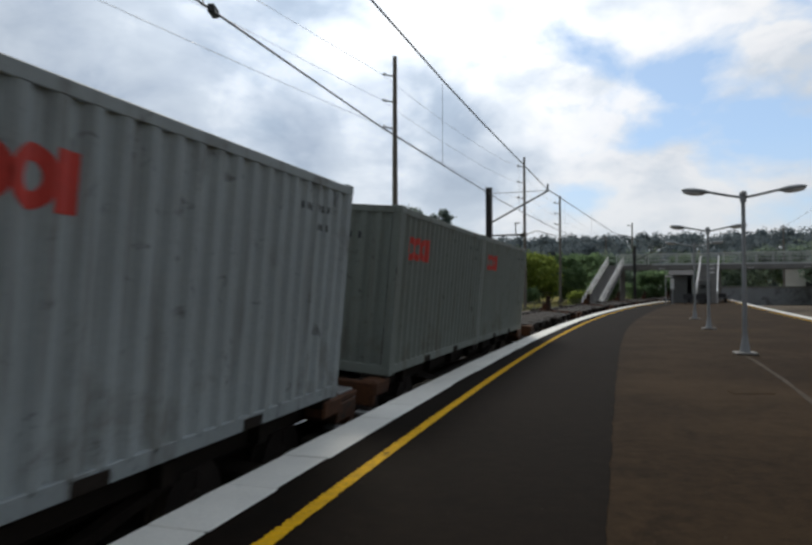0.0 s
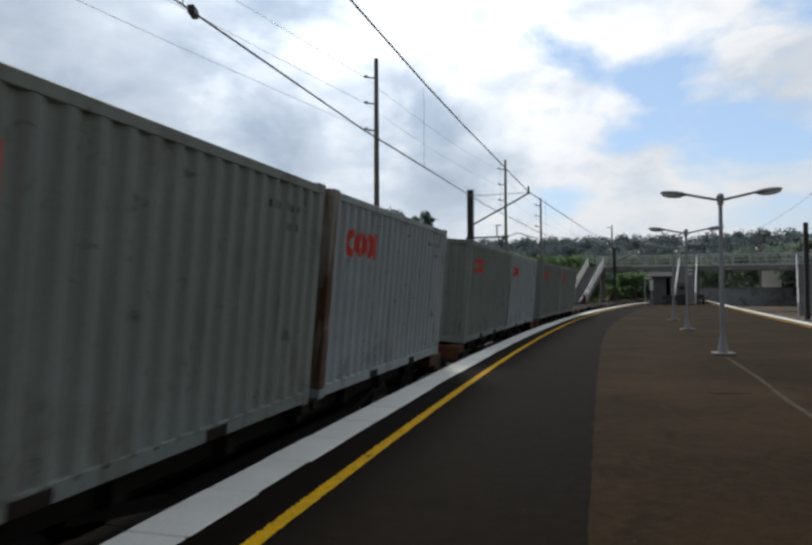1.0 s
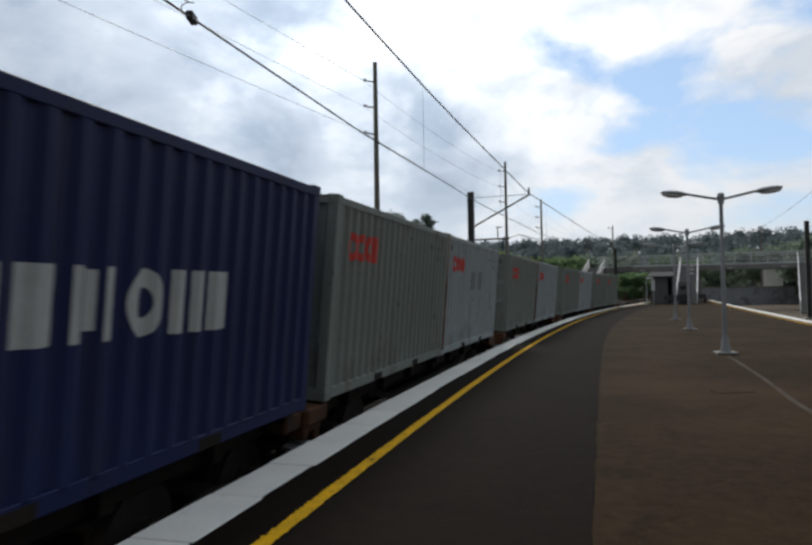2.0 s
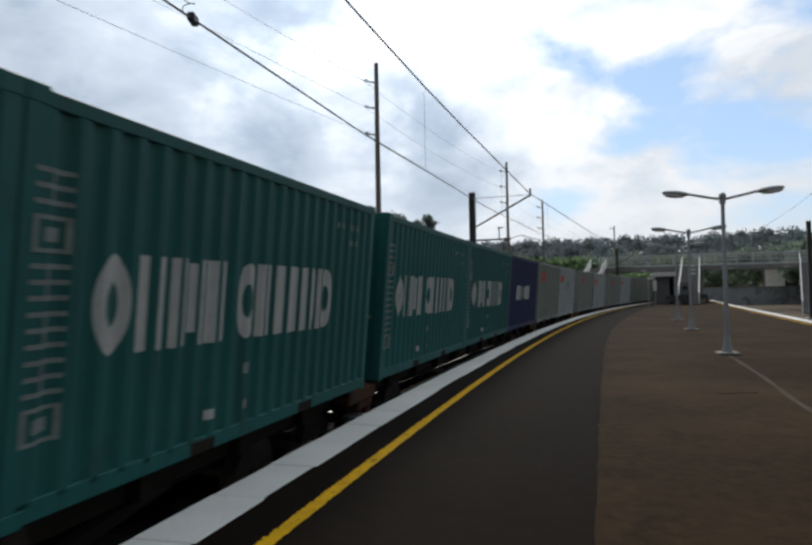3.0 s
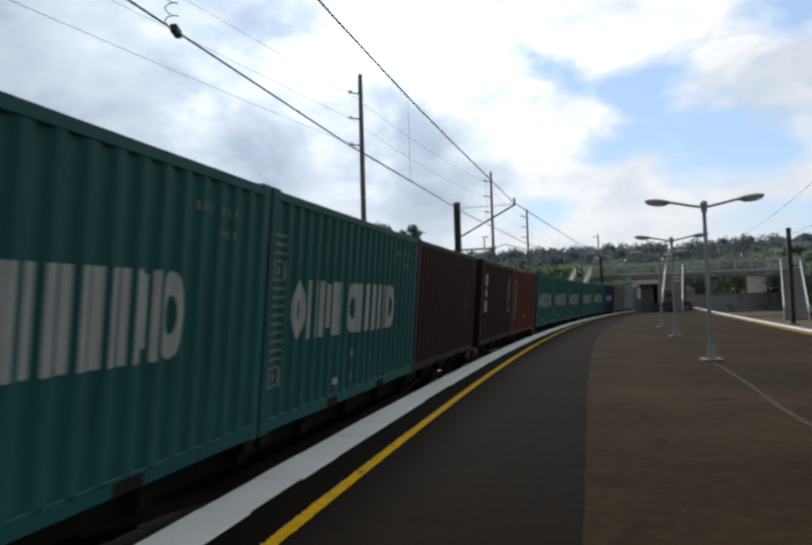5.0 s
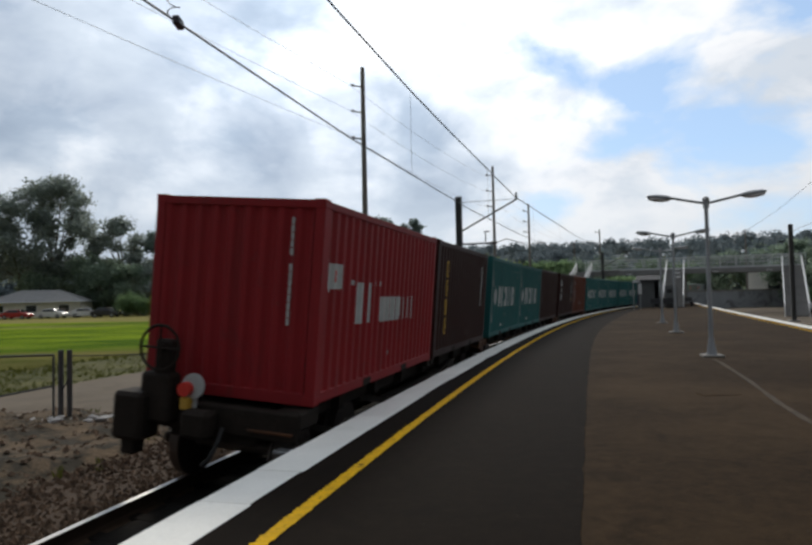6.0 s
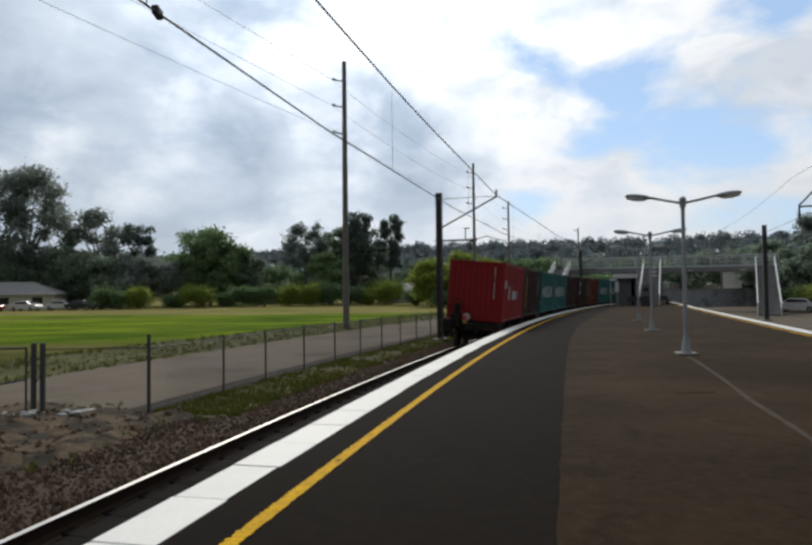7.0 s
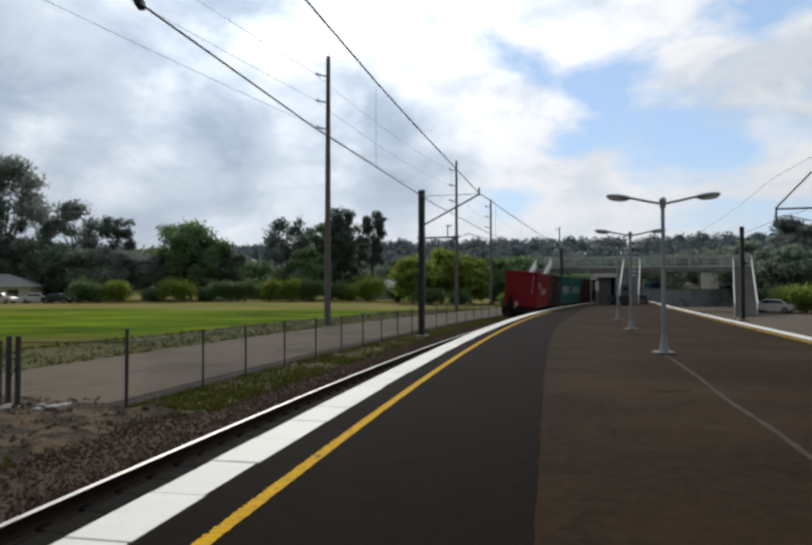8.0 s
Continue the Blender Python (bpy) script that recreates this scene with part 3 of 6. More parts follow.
def build_track(name, curve, centre, s0, s1, label):
    track = thing(name, label, "railway track", kind="structure")
    lay = canted if centre is None else (lambda a, u: (centre - a, -0.78 + u))
    for o in (0.7525, -0.7525):
        for sx in (1, -1):
            rows = [(0.075, -0.159), (0.012, -0.145), (0.012, -0.04), (0.036, -0.03), (0.036, -0.004)][::sx]
            ribbon("rail", curve, s0, s1, 1.5, [lay(o + sx * a, u) for a, u in rows], "rail_web", track)
        h = ribbon("rail_head", curve, s0, s1, 1.5, [lay(o + a, u) for a, u in ((0.036, -0.005), (0.03, 0), (-0.03, 0), (-0.036, -0.005))], "rail_head", track)
        h["label"] = "bright worn rail head"
    return track


near_track = build_track("track", along, None, -30, 160, "railway track with bright worn rails on sleepers")
far_track = build_track("track_2", along_right, -1.6, -30, 110, "second railway track beyond the platform")
structure(ribbon("ballast_2", along_right, -30, 110, 3, [(0.5, -1.05), (-0.1, -0.93), (-3.1, -0.93), (-4.2, -1.05)], "ballast"),
          "crushed stone ballast under the second track", "ballast")


# ---- the train ----
BOX_L, BOX_W, BOX_H, DECK = 6.06, 2.44, 2.59, 1.2


def corrugated(length, height, depth, pitch, axis):
    """A corrugated sheet standing in a plane; axis "y": runs along y and faces +x, "x": runs along x and faces +y."""
    prof = []
    n = int(round(length / pitch))
    p = length / n
    for i in range(n):
        a = -length / 2 + i * p
        prof += [(a, 0.0), (a + p * 0.25, 0.0), (a + p * 0.5, -depth), (a + p * 0.75, -depth)]
    prof.append((length / 2, 0.0))
    vs = []
    for u, d in prof:
        for z in (0.0, height):
            vs.append((d, u, z) if axis == "y" else (u, d, z))
    fs = [(2 * i, 2 * i + 2, 2 * i + 3, 2 * i + 1) for i in range(len(prof) - 1)]
    return vs, fs


def sheet(name, vs, fs, m, material, parent, label=""):
    ob = new(name, mesh_of(name, [m @ Vector(v) for v in vs], fs, material))
    ob.parent = parent
    if label:
        ob["label"] = label
    return ob


def mark(bm, y, z, w, h, x=0.0, lean=0.0):
    """A flat painted patch on the side that faces the platform; y along the container from its rear end."""
    xx = BOX_W / 2 + 0.004 + x
    y -= BOX_L / 2
    vs = [bm.verts.new(p) for p in ((xx, y, z), (xx, y + w, z), (xx, y + w + lean, z + h), (xx, y + lean, z + h))]
    bm.faces.new(vs)


def disc(bm, y, z, w, h, hole):
    """A flat painted ring with a small hole."""
    xx = BOX_W / 2 + 0.004
    y -= BOX_L / 2
    rings = []
    for f in (1.0, hole):
        rings.append([bm.verts.new((xx, y + w / 2 + f * w / 2 * math.cos(a * math.pi / 12), z + h / 2 + f * h / 2 * math.sin(a * math.pi / 12))) for a in range(24)])
    for i in range(24):
        j = (i + 1) % 24
        bm.faces.new((rings[0][i], rings[0][j], rings[1][j], rings[1][i]))


def wave(y):
    """Depth of the side wall's corrugation at y along the container."""
    length = BOX_L - 0.30
    p = length / round(length / 0.278)
    f = ((y + length / 2) / p) % 1.0
    if abs(y) > length / 2 or f <= 0.25:
        return 0.0
    return -0.038 * (min(1.0, (f - 0.25) * 4) if f < 0.75 else (1.0 - f) * 4)


def painted(name, bm, material, parent, label=""):
    """A flat mark on the side wall, folded along the corrugation."""
    length = BOX_L - 0.30
    step = length / round(length / 0.278) / 4
    ys = [v.co.y for v in bm.verts]
    lo, hi = min(ys), max(ys)
    for i in range(int(round(length / step)) + 1):
        y = -length / 2 + i * step
        if lo < y < hi:
            bmesh.ops.bisect_plane(bm, geom=bm.verts[:] + bm.edges[:] + bm.faces[:], dist=1e-5, plane_co=(0, y, 0), plane_no=(0, 1, 0))
    for v in bm.verts:
        v.co.x += wave(v.co.y)
    return part(name, bm, material, parent, label)


def end_mark(bm, x, z, w, h, rear=True):
    y = -BOX_L / 2 - 0.006
    bm.faces.new([bm.verts.new(p) for p in ((x, y, z), (x + w, y, z), (x + w, y, z + h), (x, y, z + h))])


def stencils(box_, material, top=2.18):
    """Small unreadable codes near the front end of the side."""
    bm = B()
    y = 4.75
    for i in range(9):
        mark(bm, y, top, 0.03, 0.075)
        y += 0.075 if i != 3 else 0.15
    for i in range(4):
        mark(bm, 5.12 + i * 0.075, top - 0.2, 0.03, 0.07)
    tagged(painted("stencil", bm, material, box_), kind="stuff")


def patch(box_, name, y, z, w, h, material, label=""):
    bm = B()
    mark(bm, y, z, w, h)
    return painted(name, bm, material, box_, label)


def code_column(box_, y, top, bottom, material, pitch=0.105, thick=0.035):
    """An upright run of small unreadable code bars."""
    bm = B()
    rng = random.Random(int(y * 100))
    z = top
    while z > bottom:
        z -= pitch
        h = pitch * 0.78
        mark(bm, y, z, thick, h)
        if rng.random() < 0.6:
            mark(bm, y + thick + 0.012, z + rng.choice((0.0, h * 0.4)), 0.02, h * 0.6)
    tagged(painted("stencil", bm, material, box_), kind="stuff")


def shapes(box_, y, z, h, plan, material, label):
    """A row of painted shapes; plan: (shape, width, gap after). ring, bar, pair or triple."""
    bm = B()
    for shape, w, gap in plan:
        if shape == "ring":
            disc(bm, y, z, w, h, 0.45)
        elif shape == "bar":
            mark(bm, y, z, w, h)
        elif shape == "pair":
            mark(bm, y, z, w * 0.42, h)
            mark(bm, y + w * 0.68, z, w * 0.32, h)
        elif shape == "triple":
            mark(bm, y, z, w * 0.26, h)
            mark(bm, y + w * 0.33, z + h * 0.15, w * 0.26, h * 0.8)
            mark(bm, y + w * 0.74, z, w * 0.26, h)
        y += w + gap
    return painted("logo", bm, material, box_, label)


def upright(box_, y, top, w, h, gap, plan, material, label):
    """An upright column of painted shapes, from the top down."""
    bm = B()
    z = top
    for shape in plan:
        z -= h
        if shape == "ring":
            disc(bm, y, z, w, h, 0.5)
        elif shape == "fork":
            mark(bm, y, z, w * 0.28, h)
            mark(bm, y + w * 0.72, z, w * 0.28, h)
        elif shape == "grid":
            for q in (0.0, 0.42, 0.84):
                mark(bm, y, z + h * q, w, h * 0.14)
            mark(bm, y + w * 0.43, z, w * 0.12, h, x=0.001)
        elif shape == "frame":
            for q in (0.0, 0.88):
                mark(bm, y, z + h * q, w, h * 0.12)
                mark(bm, y + w * q, z, w * 0.12, h, x=0.001)
            mark(bm, y + w * 0.28, z + h * 0.3, w * 0.44, h * 0.38)
        z -= gap
    return painted("logo", bm, material, box_, label)


RED_ROW = (("ring", 0.37, -0.03), ("ring", 0.37, -0.03), ("ring", 0.33, -0.02), ("bar", 0.20, 0.0))


def markings(box_, kind, doors, paint):
    """Painted marks of one kind of container, as plain shapes in their colours."""
    if kind.startswith("rings"):
        shapes(box_, 0.55 if paint == "white" else 0.45, 1.78, 0.38, RED_ROW, "logo_red", "red row of ring shapes")
        stencils(box_, "logo_dark")
        if kind == "rings_patched":
            patch(box_, "faded_patch", 2.48, 1.38, 0.42, 0.46, "faded_white")
            patch(box_, "faded_patch", 3.27, 1.40, 0.48, 0.46, "faded_white")
            patch(box_, "placard", 1.08, 0.45, 0.14, 0.22, "logo_white", "torn pale placard")
            patch(box_, "placard_shade", 1.04, 0.58, 0.045, 0.14, "logo_dark")
            patch(box_, "sticker", 0.42, 0.22, 0.13, 0.09, "logo_yellow", "small yellow sticker")
            patch(box_, "vent", 0.32, 2.25, 0.07, 0.12, "logo_dark")
            code_column(box_, 5.45, 2.15, 1.75, "logo_dark", 0.09, 0.025)
    elif kind == "bars":
        word = (("ring", 0.34, 0.07), ("pair", 0.34, 0.07), ("bar", 0.07, 0.07), ("triple", 0.30, 0.05), ("pair", 0.30, 0.22),
                ("ring", 0.29, 0.05), ("pair", 0.28, 0.06), ("bar", 0.08, 0.06), ("pair", 0.24, 0.05), ("pair", 0.24, 0.05), ("bar", 0.08, 0.06), ("triple", 0.28, 0.05), ("ring", 0.26, 0.0))
        shapes(box_, 0.64, 0.95, 0.70, word, "logo_white", "row of tall white painted shapes")
        upright(box_, 0.10, 2.13, 0.31, 0.225, 0.06, ("grid", "frame", "grid", "grid", "grid", "frame"), "logo_faint", "upright column of worn white block shapes")
        stencils(box_, "logo_faint")
        patch(box_, "placard", 2.02, 0.29, 0.13, 0.085, "logo_white")
        patch(box_, "placard", 2.62, 0.29, 0.11, 0.085, "logo_faint")
        patch(box_, "placard", 2.60, 0.62, 0.12, 0.10, "logo_faint")
    elif kind == "column":
        upright(box_, 0.56, 2.15, 0.36, 0.205, 0.062, ("grid", "fork", "frame", "grid", "ring", "fork"), "logo_white", "upright column of white painted shapes")
        patch(box_, "placard", 3.12, 0.62, 0.12, 0.085, "logo_white")
        code_column(box_, 5.55, 2.1, 1.75, "logo_faint", 0.08, 0.02)
    elif kind == "column_small":
        upright(box_, 0.66, 2.17, 0.30, 0.36, 0.045, ("fork", "ring", "fork"), "logo_white", "upright column of white painted shapes")
        code_column(box_, 5.02, 2.25, 0.88, "logo_white", 0.115)
        code_column(box_, 5.30, 2.22, 1.78, "logo_faint")
        patch(box_, "placard", 5.27, 1.42, 0.10, 0.15, "logo_faint")
        patch(box_, "sticker", 5.28, 0.92, 0.08, 0.12, "logo_yellow", "orange sticker")
        code_column(box_, 2.40, 0.62, 0.36, "logo_white", 0.09)
        patch(box_, "placard", 3.53, 0.26, 0.05, 0.20, "logo_white")
    elif kind == "column_yellow":
        upright(box_, 0.93, 2.15, 0.24, 0.36, 0.075, ("frame", "frame", "fork", "frame"), "logo_yellow", "upright column of yellow painted shapes")
        code_column(box_, 5.3, 2.2, 1.1, "logo_white")
        patch(box_, "placard", 3.5, 0.30, 0.08, 0.15, "logo_white")
    elif kind == "flag":
        shapes(box_, 1.40, 0.97, 0.60, (("pair", 0.62, 0.0),), "logo_white", "pair of broad white painted bars")
        shapes(box_, 2.48, 0.96, 0.40, (("pair", 0.44, 0.12), ("bar", 0.20, 0.14), ("triple", 0.48, 0.14), ("pair", 0.40, 0.0)), "logo_white", "row of white painted shapes")
        for y in (1.16, 2.20, 2.34):
            patch(box_, "dot", y, 1.53, 0.06, 0.07, "logo_white")
        bm = B()
        mark(bm, 0.27, 1.47, 0.44, 0.33)
        mark(bm, 0.33, 1.43, 0.04, 0.42, x=0.001, lean=-0.12)
        painted("flag_mark", bm, "logo_white", box_, "white painted flag")
        bm = B()
        for a in range(4):
            mark(bm, 0.43 + 0.075 * (a % 2), 1.56 + 0.085 * (a // 2), 0.06, 0.07, x=0.003)
        painted("flag_dots", bm, "logo_red", box_)
        bm = B()
        for i in range(14):
            if i != 5:
                end_mark(bm, 0.78, 2.26 - i * 0.098, 0.04, 0.085)
        tagged(part("end_stencil", bm, "logo_white", box_), kind="stuff")
        patch(box_, "scrape", 2.46, 0.52, 0.06, 0.16, "logo_faint")
        patch(box_, "scrape", 3.05, 0.38, 0.06, 0.08, "logo_faint")
    elif kind == "plain":
        patch(box_, "placard", 2.74, 0.29, 0.09, 0.12, "logo_white")
        code_column(box_, 5.0, 2.2, 0.9, "logo_faint", 0.14, 0.016)
        code_column(box_, 5.28, 2.2, 1.0, "logo_faint", 0.14, 0.016)
    elif kind == "navy":
        shapes(box_, 1.4, 1.05, 0.5, (("pair", 0.4, 0.12), ("bar", 0.3, 0.12), ("triple", 0.4, 0.12), ("ring", 0.4, 0.12), ("pair", 0.4, 0.12), ("bar", 0.3, 0.0)), "logo_white", "white painted shapes")
    if doors and kind.startswith("rings"):
        bm = B()
        for i in range(4):
            end_mark(bm, -0.98 + i * 0.19, 1.92, 0.16, 0.19)
        for v in bm.verts:
            v.co.y -= 0.012
        part("end_logo", bm, "logo_red", box_)


def container(paint, kind, doors, label):
    """A twenty-foot container; its origin is the middle of its base, +y the way the train goes."""
    box_ = thing("shipping_container", label, "container", group="containers on the train")
    L, W, Hh = BOX_L, BOX_W, BOX_H
    rail = 0.12
    # side walls
    vs, fs = corrugated(L - 0.30, Hh - 2 * rail, 0.038, 0.278, "y")
    sheet("side_wall", vs, fs, Matrix.Translation((W / 2, 0, rail)), paint, box_)
    sheet("side_wall", vs, [f[::-1] for f in fs], Matrix.Translation((-W / 2, 0, rail)) @ Matrix.Diagonal((-1, 1, 1, 1)), paint, box_)
    # end walls
    vs, fs = corrugated(W - 0.30, Hh - 2 * rail, 0.04, 0.24, "x")
    sheet("end_wall", vs, fs, Matrix.Translation((0, L / 2 - 0.01, rail)), paint, box_)
    if doors:
        for sx in (-1, 1):
            d = part("door", box(B(), (sx * 0.02, -L / 2 + 0.01, rail), (sx * (W / 2 - 0.13), -L / 2 + 0.05, Hh - rail), bevel=0.01), paint, box_)
            for z in (0.35, 0.95, 1.55, 2.1):
                part("door_rib", box(B(), (sx * 0.06, -L / 2 - 0.012, z), (sx * (W / 2 - 0.2), -L / 2 + 0.01, z + 0.14), bevel=0.01), paint, d)
            for fx in (0.3, 0.75):
                bm = B()
                rod(bm, (sx * fx, -L / 2 - 0.03, 0.1), (sx * fx, -L / 2 - 0.03, Hh - 0.08), 0.018, seg=6)
                box(bm, (sx * fx - 0.05, -L / 2 - 0.05, 0.95), (sx * fx + 0.28, -L / 2 - 0.02, 1.0))
                for z in (0.25, 1.2, 2.2):
                    box(bm, (sx * fx - 0.05, -L / 2 - 0.05, z), (sx * fx + 0.05, -L / 2, z + 0.07))
                part("lock_rod", bm, "steel_grey", d)
        bm = B()
        for i in range(7):
            end_mark(bm, 0.25 + i * 0.1, 2.25, 0.06, 0.12)
        for v in bm.verts:
            v.co.y -= 0.012
        tagged(part("end_stencil", bm, "logo_white" if paint in ("green", "brown", "rust", "navy", "red") else "logo_dark", box_), kind="stuff")
    else:
        sheet("end_wall", vs, [f[::-1] for f in fs], Matrix.Translation((0, -L / 2 + 0.01, rail)) @ Matrix.Diagonal((1, -1, 1, 1)), paint, box_)
        if kind == "rings":
            bm = B()
            for i in range(4):
                end_mark(bm, -0.72 + i * 0.20, 1.62, 0.17, 0.21)
            part("end_logo", bm, "logo_red", box_)
            bm = B()
            for i in range(10):
                end_mark(bm, -0.85 + i * 0.155, 2.06, 0.045, 0.10)
            tagged(part("end_stencil", bm, "logo_dark", box_), kind="stuff")
    # roof
    vs, fs = [], []
    n = 24
    for i in range(n + 1):
        y = -L / 2 + 0.1 + (L - 0.2) * i / n
        z = Hh - 0.025 + (0.015 if i % 2 else 0)
        vs += [(-W / 2 + 0.05, y, z), (W / 2 - 0.05, y, z)]
        if i:
            fs.append((2 * i - 2, 2 * i - 1, 2 * i + 1, 2 * i))
    sheet("roof", vs, fs, Matrix(), paint, box_)
    # frame
    for sx in (-1, 1):
        part("top_rail", box(B(), (sx * (W / 2 - 0.06), -L / 2 + 0.1, Hh - rail), (sx * W / 2, L / 2 - 0.1, Hh - 0.02), bevel=0.008), paint, box_)
        bm = B()
        box(bm, (sx * (W / 2 - 0.08), -L / 2 + 0.1, 0.02), (sx * W / 2, L / 2 - 0.1, rail + 0.04), bevel=0.008)
        part("bottom_rail", bm, paint, box_)
        for sy in (-1, 1):
            bm = B()
            x1, y1 = sx * W / 2, sy * L / 2
            box(bm, (x1, y1, 0.1), (x1 - sx * 0.14, y1 - sy * 0.16, Hh - 0.1), bevel=0.012)
            part("corner_post", bm, "rusty_white" if paint == "white" and sy < 0 else paint, box_)
            for z in (0.0, Hh - 0.118):
                bm = B()
                box(bm, (x1 + sx * 0.004, y1 + sy * 0.004, z), (x1 - sx * 0.162, y1 - sy * 0.178, z + 0.122), bevel=0.012)
                part("corner_casting", bm, "rusty_white" if paint == "white" and z > 0 and sy < 0 else paint, box_)
    for sy in (-1, 1):
        part("end_sill", box(B(), (-W / 2 + 0.14, sy * L / 2, 0.0), (W / 2 - 0.14, sy * (L / 2 - 0.1), rail + 0.03), bevel=0.008), paint, box_)
        part("end_header", box(B(), (-W / 2 + 0.14, sy * L / 2, Hh - rail), (W / 2 - 0.14, sy * (L / 2 - 0.1), Hh - 0.01), bevel=0.008), paint, box_)
    bm = B()
    box(bm, (-W / 2 + 0.08, -L / 2 + 0.1, 0.06), (W / 2 - 0.08, L / 2 - 0.1, 0.14))
    part("floor_frame", bm, "bogie", box_)
    # fork pockets show as dark notches: solid boxes, the hollow's shade as black colour
    for y in (-1.02, 1.02):
        part("fork_pocket", box(B(), (W / 2 - 0.05, y - 0.17, 0.025), (W / 2 + 0.003, y + 0.17, 0.13)), "bogie", box_)
    markings(box_, kind, doors, paint)
    return box_


BOGIE_DROP = 0.18


def wheelset(parent, y):
    """An axle with two wheels, under a bogie."""
    bm = B()
    rod(bm, (-0.7, 0, 0), (0.7, 0, 0), 0.08, seg=10)
    for sx in (-1, 1):
        rod(bm, (sx * 0.68, 0, 0), (sx * 0.82, 0, 0), 0.46, seg=24)
        rod(bm, (sx * 0.66, 0, 0), (sx * 0.69, 0, 0), 0.49, seg=24)
        rod(bm, (sx * 0.82, 0, 0), (sx * 0.86, 0, 0), 0.16, seg=12)
        box(bm, (sx * 0.815, -0.03, 0.18), (sx * 0.835, 0.03, 0.36))
    w = part("wheelset", bm, "wheel", parent)
    w.location = (0, y, -DECK + 0.46 + BOGIE_DROP)
    return w


def flat_wagon(slots, last, label):
    """A skeletal container wagon; its origin is the middle of its deck's top, +y the way it goes."""
    n = slots * (BOX_L + 0.04) + 0.5
    wg = thing("container_wagon", label, "railway wagon", group="wagons of the train")
    h = n / 2
    part("centre_sill", box(B(), (-0.62, -h, -0.52), (0.62, h, -0.10), bevel=0.02), "bogie", wg)
    for sx in (-1, 1):
        bm = B()
        box(bm, (sx * 0.80, -h, -0.30), (sx * 0.93, h, -0.06), bevel=0.015)
        part("side_sill", bm, "bogie", wg)
        bm = B()
        beam(bm, (sx * 0.87, -h * 0.55, -0.30), (sx * 0.87, -h * 0.35, -0.55), 0.1, 0.1)
        beam(bm, (sx * 0.87, -h * 0.35, -0.55), (sx * 0.87, h * 0.35, -0.55), 0.1, 0.12)
        beam(bm, (sx * 0.87, h * 0.35, -0.55), (sx * 0.87, h * 0.55, -0.30), 0.1, 0.1)
        part("truss_bar", bm, "bogie", wg)
    k = int(n // 1.5)
    for i in range(k + 1):
        y = -h + 0.12 + (n - 0.24) * i / k
        part("cross_bearer", box(B(), (-1.06, y - 0.09, -0.28), (1.06, y + 0.09, -0.08), bevel=0.01), "bogie", wg)
    for i in range(slots):
        y = (i - (slots - 1) / 2) * (BOX_L + 0.04)
        for sy in (-1, 1):
            for sx in (-1, 1):
                part("twist_lock", box(B(), (sx * 0.8, y + sy * 2.88 - 0.1, -0.12), (sx * 1.2, y + sy * 2.88 + 0.1, -0.004), bevel=0.01), "bogie", wg)
    bogies = []
    for sy in (-1, 1):
        bo = part("bogie", box(B(), (-0.95, -0.2, -0.62), (0.95, 0.2, -0.40), bevel=0.02), "bogie", wg)
        bo.location = (0, sy * (h - 1.6), -BOGIE_DROP)
        bogies.append(bo)
        for sx in (-1, 1):
            bm = B()
            box(bm, (sx * 0.92, -1.15, -0.58), (sx * 1.04, 1.15, -0.44), bevel=0.03)
            box(bm, (sx * 0.92, -0.45, -0.78), (sx * 1.04, 0.45, -0.40), bevel=0.04)
            for yy in (-0.87, 0.87):
                box(bm, (sx * 0.90, yy - 0.16, -0.64), (sx * 1.08, yy + 0.16, -0.40), bevel=0.04)
            part("side_frame", bm, "bogie", bo)
    axles = [(bo, wheelset(bo, yy)) for bo in bogies for yy in (-0.87, 0.87)]
    for sy in (-1, 1):
        bm = B()
        box(bm, (-0.12, sy * h, -0.36), (0.12, sy * (h + 0.34), -0.12), bevel=0.03)
        box(bm, (-0.19, sy * (h + 0.22), -0.42), (0.19, sy * (h + 0.46), -0.08), bevel=0.05)
        part("coupler", bm, "bogie", wg)
    # end beam and hand brake
    for sy in (-1, 1):
        for sx in (-1, 1):
            part("corner_bracket", box(B(), (sx * 0.94, sy * (h - 0.5), -0.26), (sx * 1.22, sy * (h + 0.08), -0.03), bevel=0.03), "bogie" if last and sy < 0 else "wagon", wg)
            part("step_plate", box(B(), (sx * 0.98, sy * (h + 0.08), -0.50), (sx * 1.24, sy * (h + 0.26), -0.46), bevel=0.008), "steel_grey", wg)
        part("end_beam", box(B(), (-1.2, sy * (h - 0.02), -0.40), (1.2, sy * (h + 0.10), -0.05), bevel=0.02), "bogie" if last and sy < 0 else "wagon", wg)
    part("end_platform", box(B(), (-1.12, h + 0.10, -0.17), (1.12, h + 0.86, -0.09), bevel=0.01), "wagon", wg, "rusty end platform plate")
    for sx in (-1, 1):
        bm = B()
        box(bm, (sx * 0.90, h + 0.10, -0.42), (sx * 1.14, h + 0.80, -0.175), bevel=0.02)
        box(bm, (sx * 0.98, h + 0.62, -0.66), (sx * 1.12, h + 0.82, -0.40), bevel=0.02)
        part("platform_bracket", bm, "wagon", wg)
        part("uncoupling_lever", rod(B(), (sx * 0.35, h + 0.90, -0.24), (sx * 1.08, h + 0.90, -0.20), 0.02, seg=6), "steel_grey", wg)
    part("step_tread", box(B(), (0.72, h + 0.30, -0.085), (1.08, h + 0.78, -0.055), bevel=0.006), "steel_grey", wg)
    bm = B()
    rod(bm, (-0.62, -h - 0.22, -0.35), (-0.62, -h - 0.22, 0.62), 0.03)
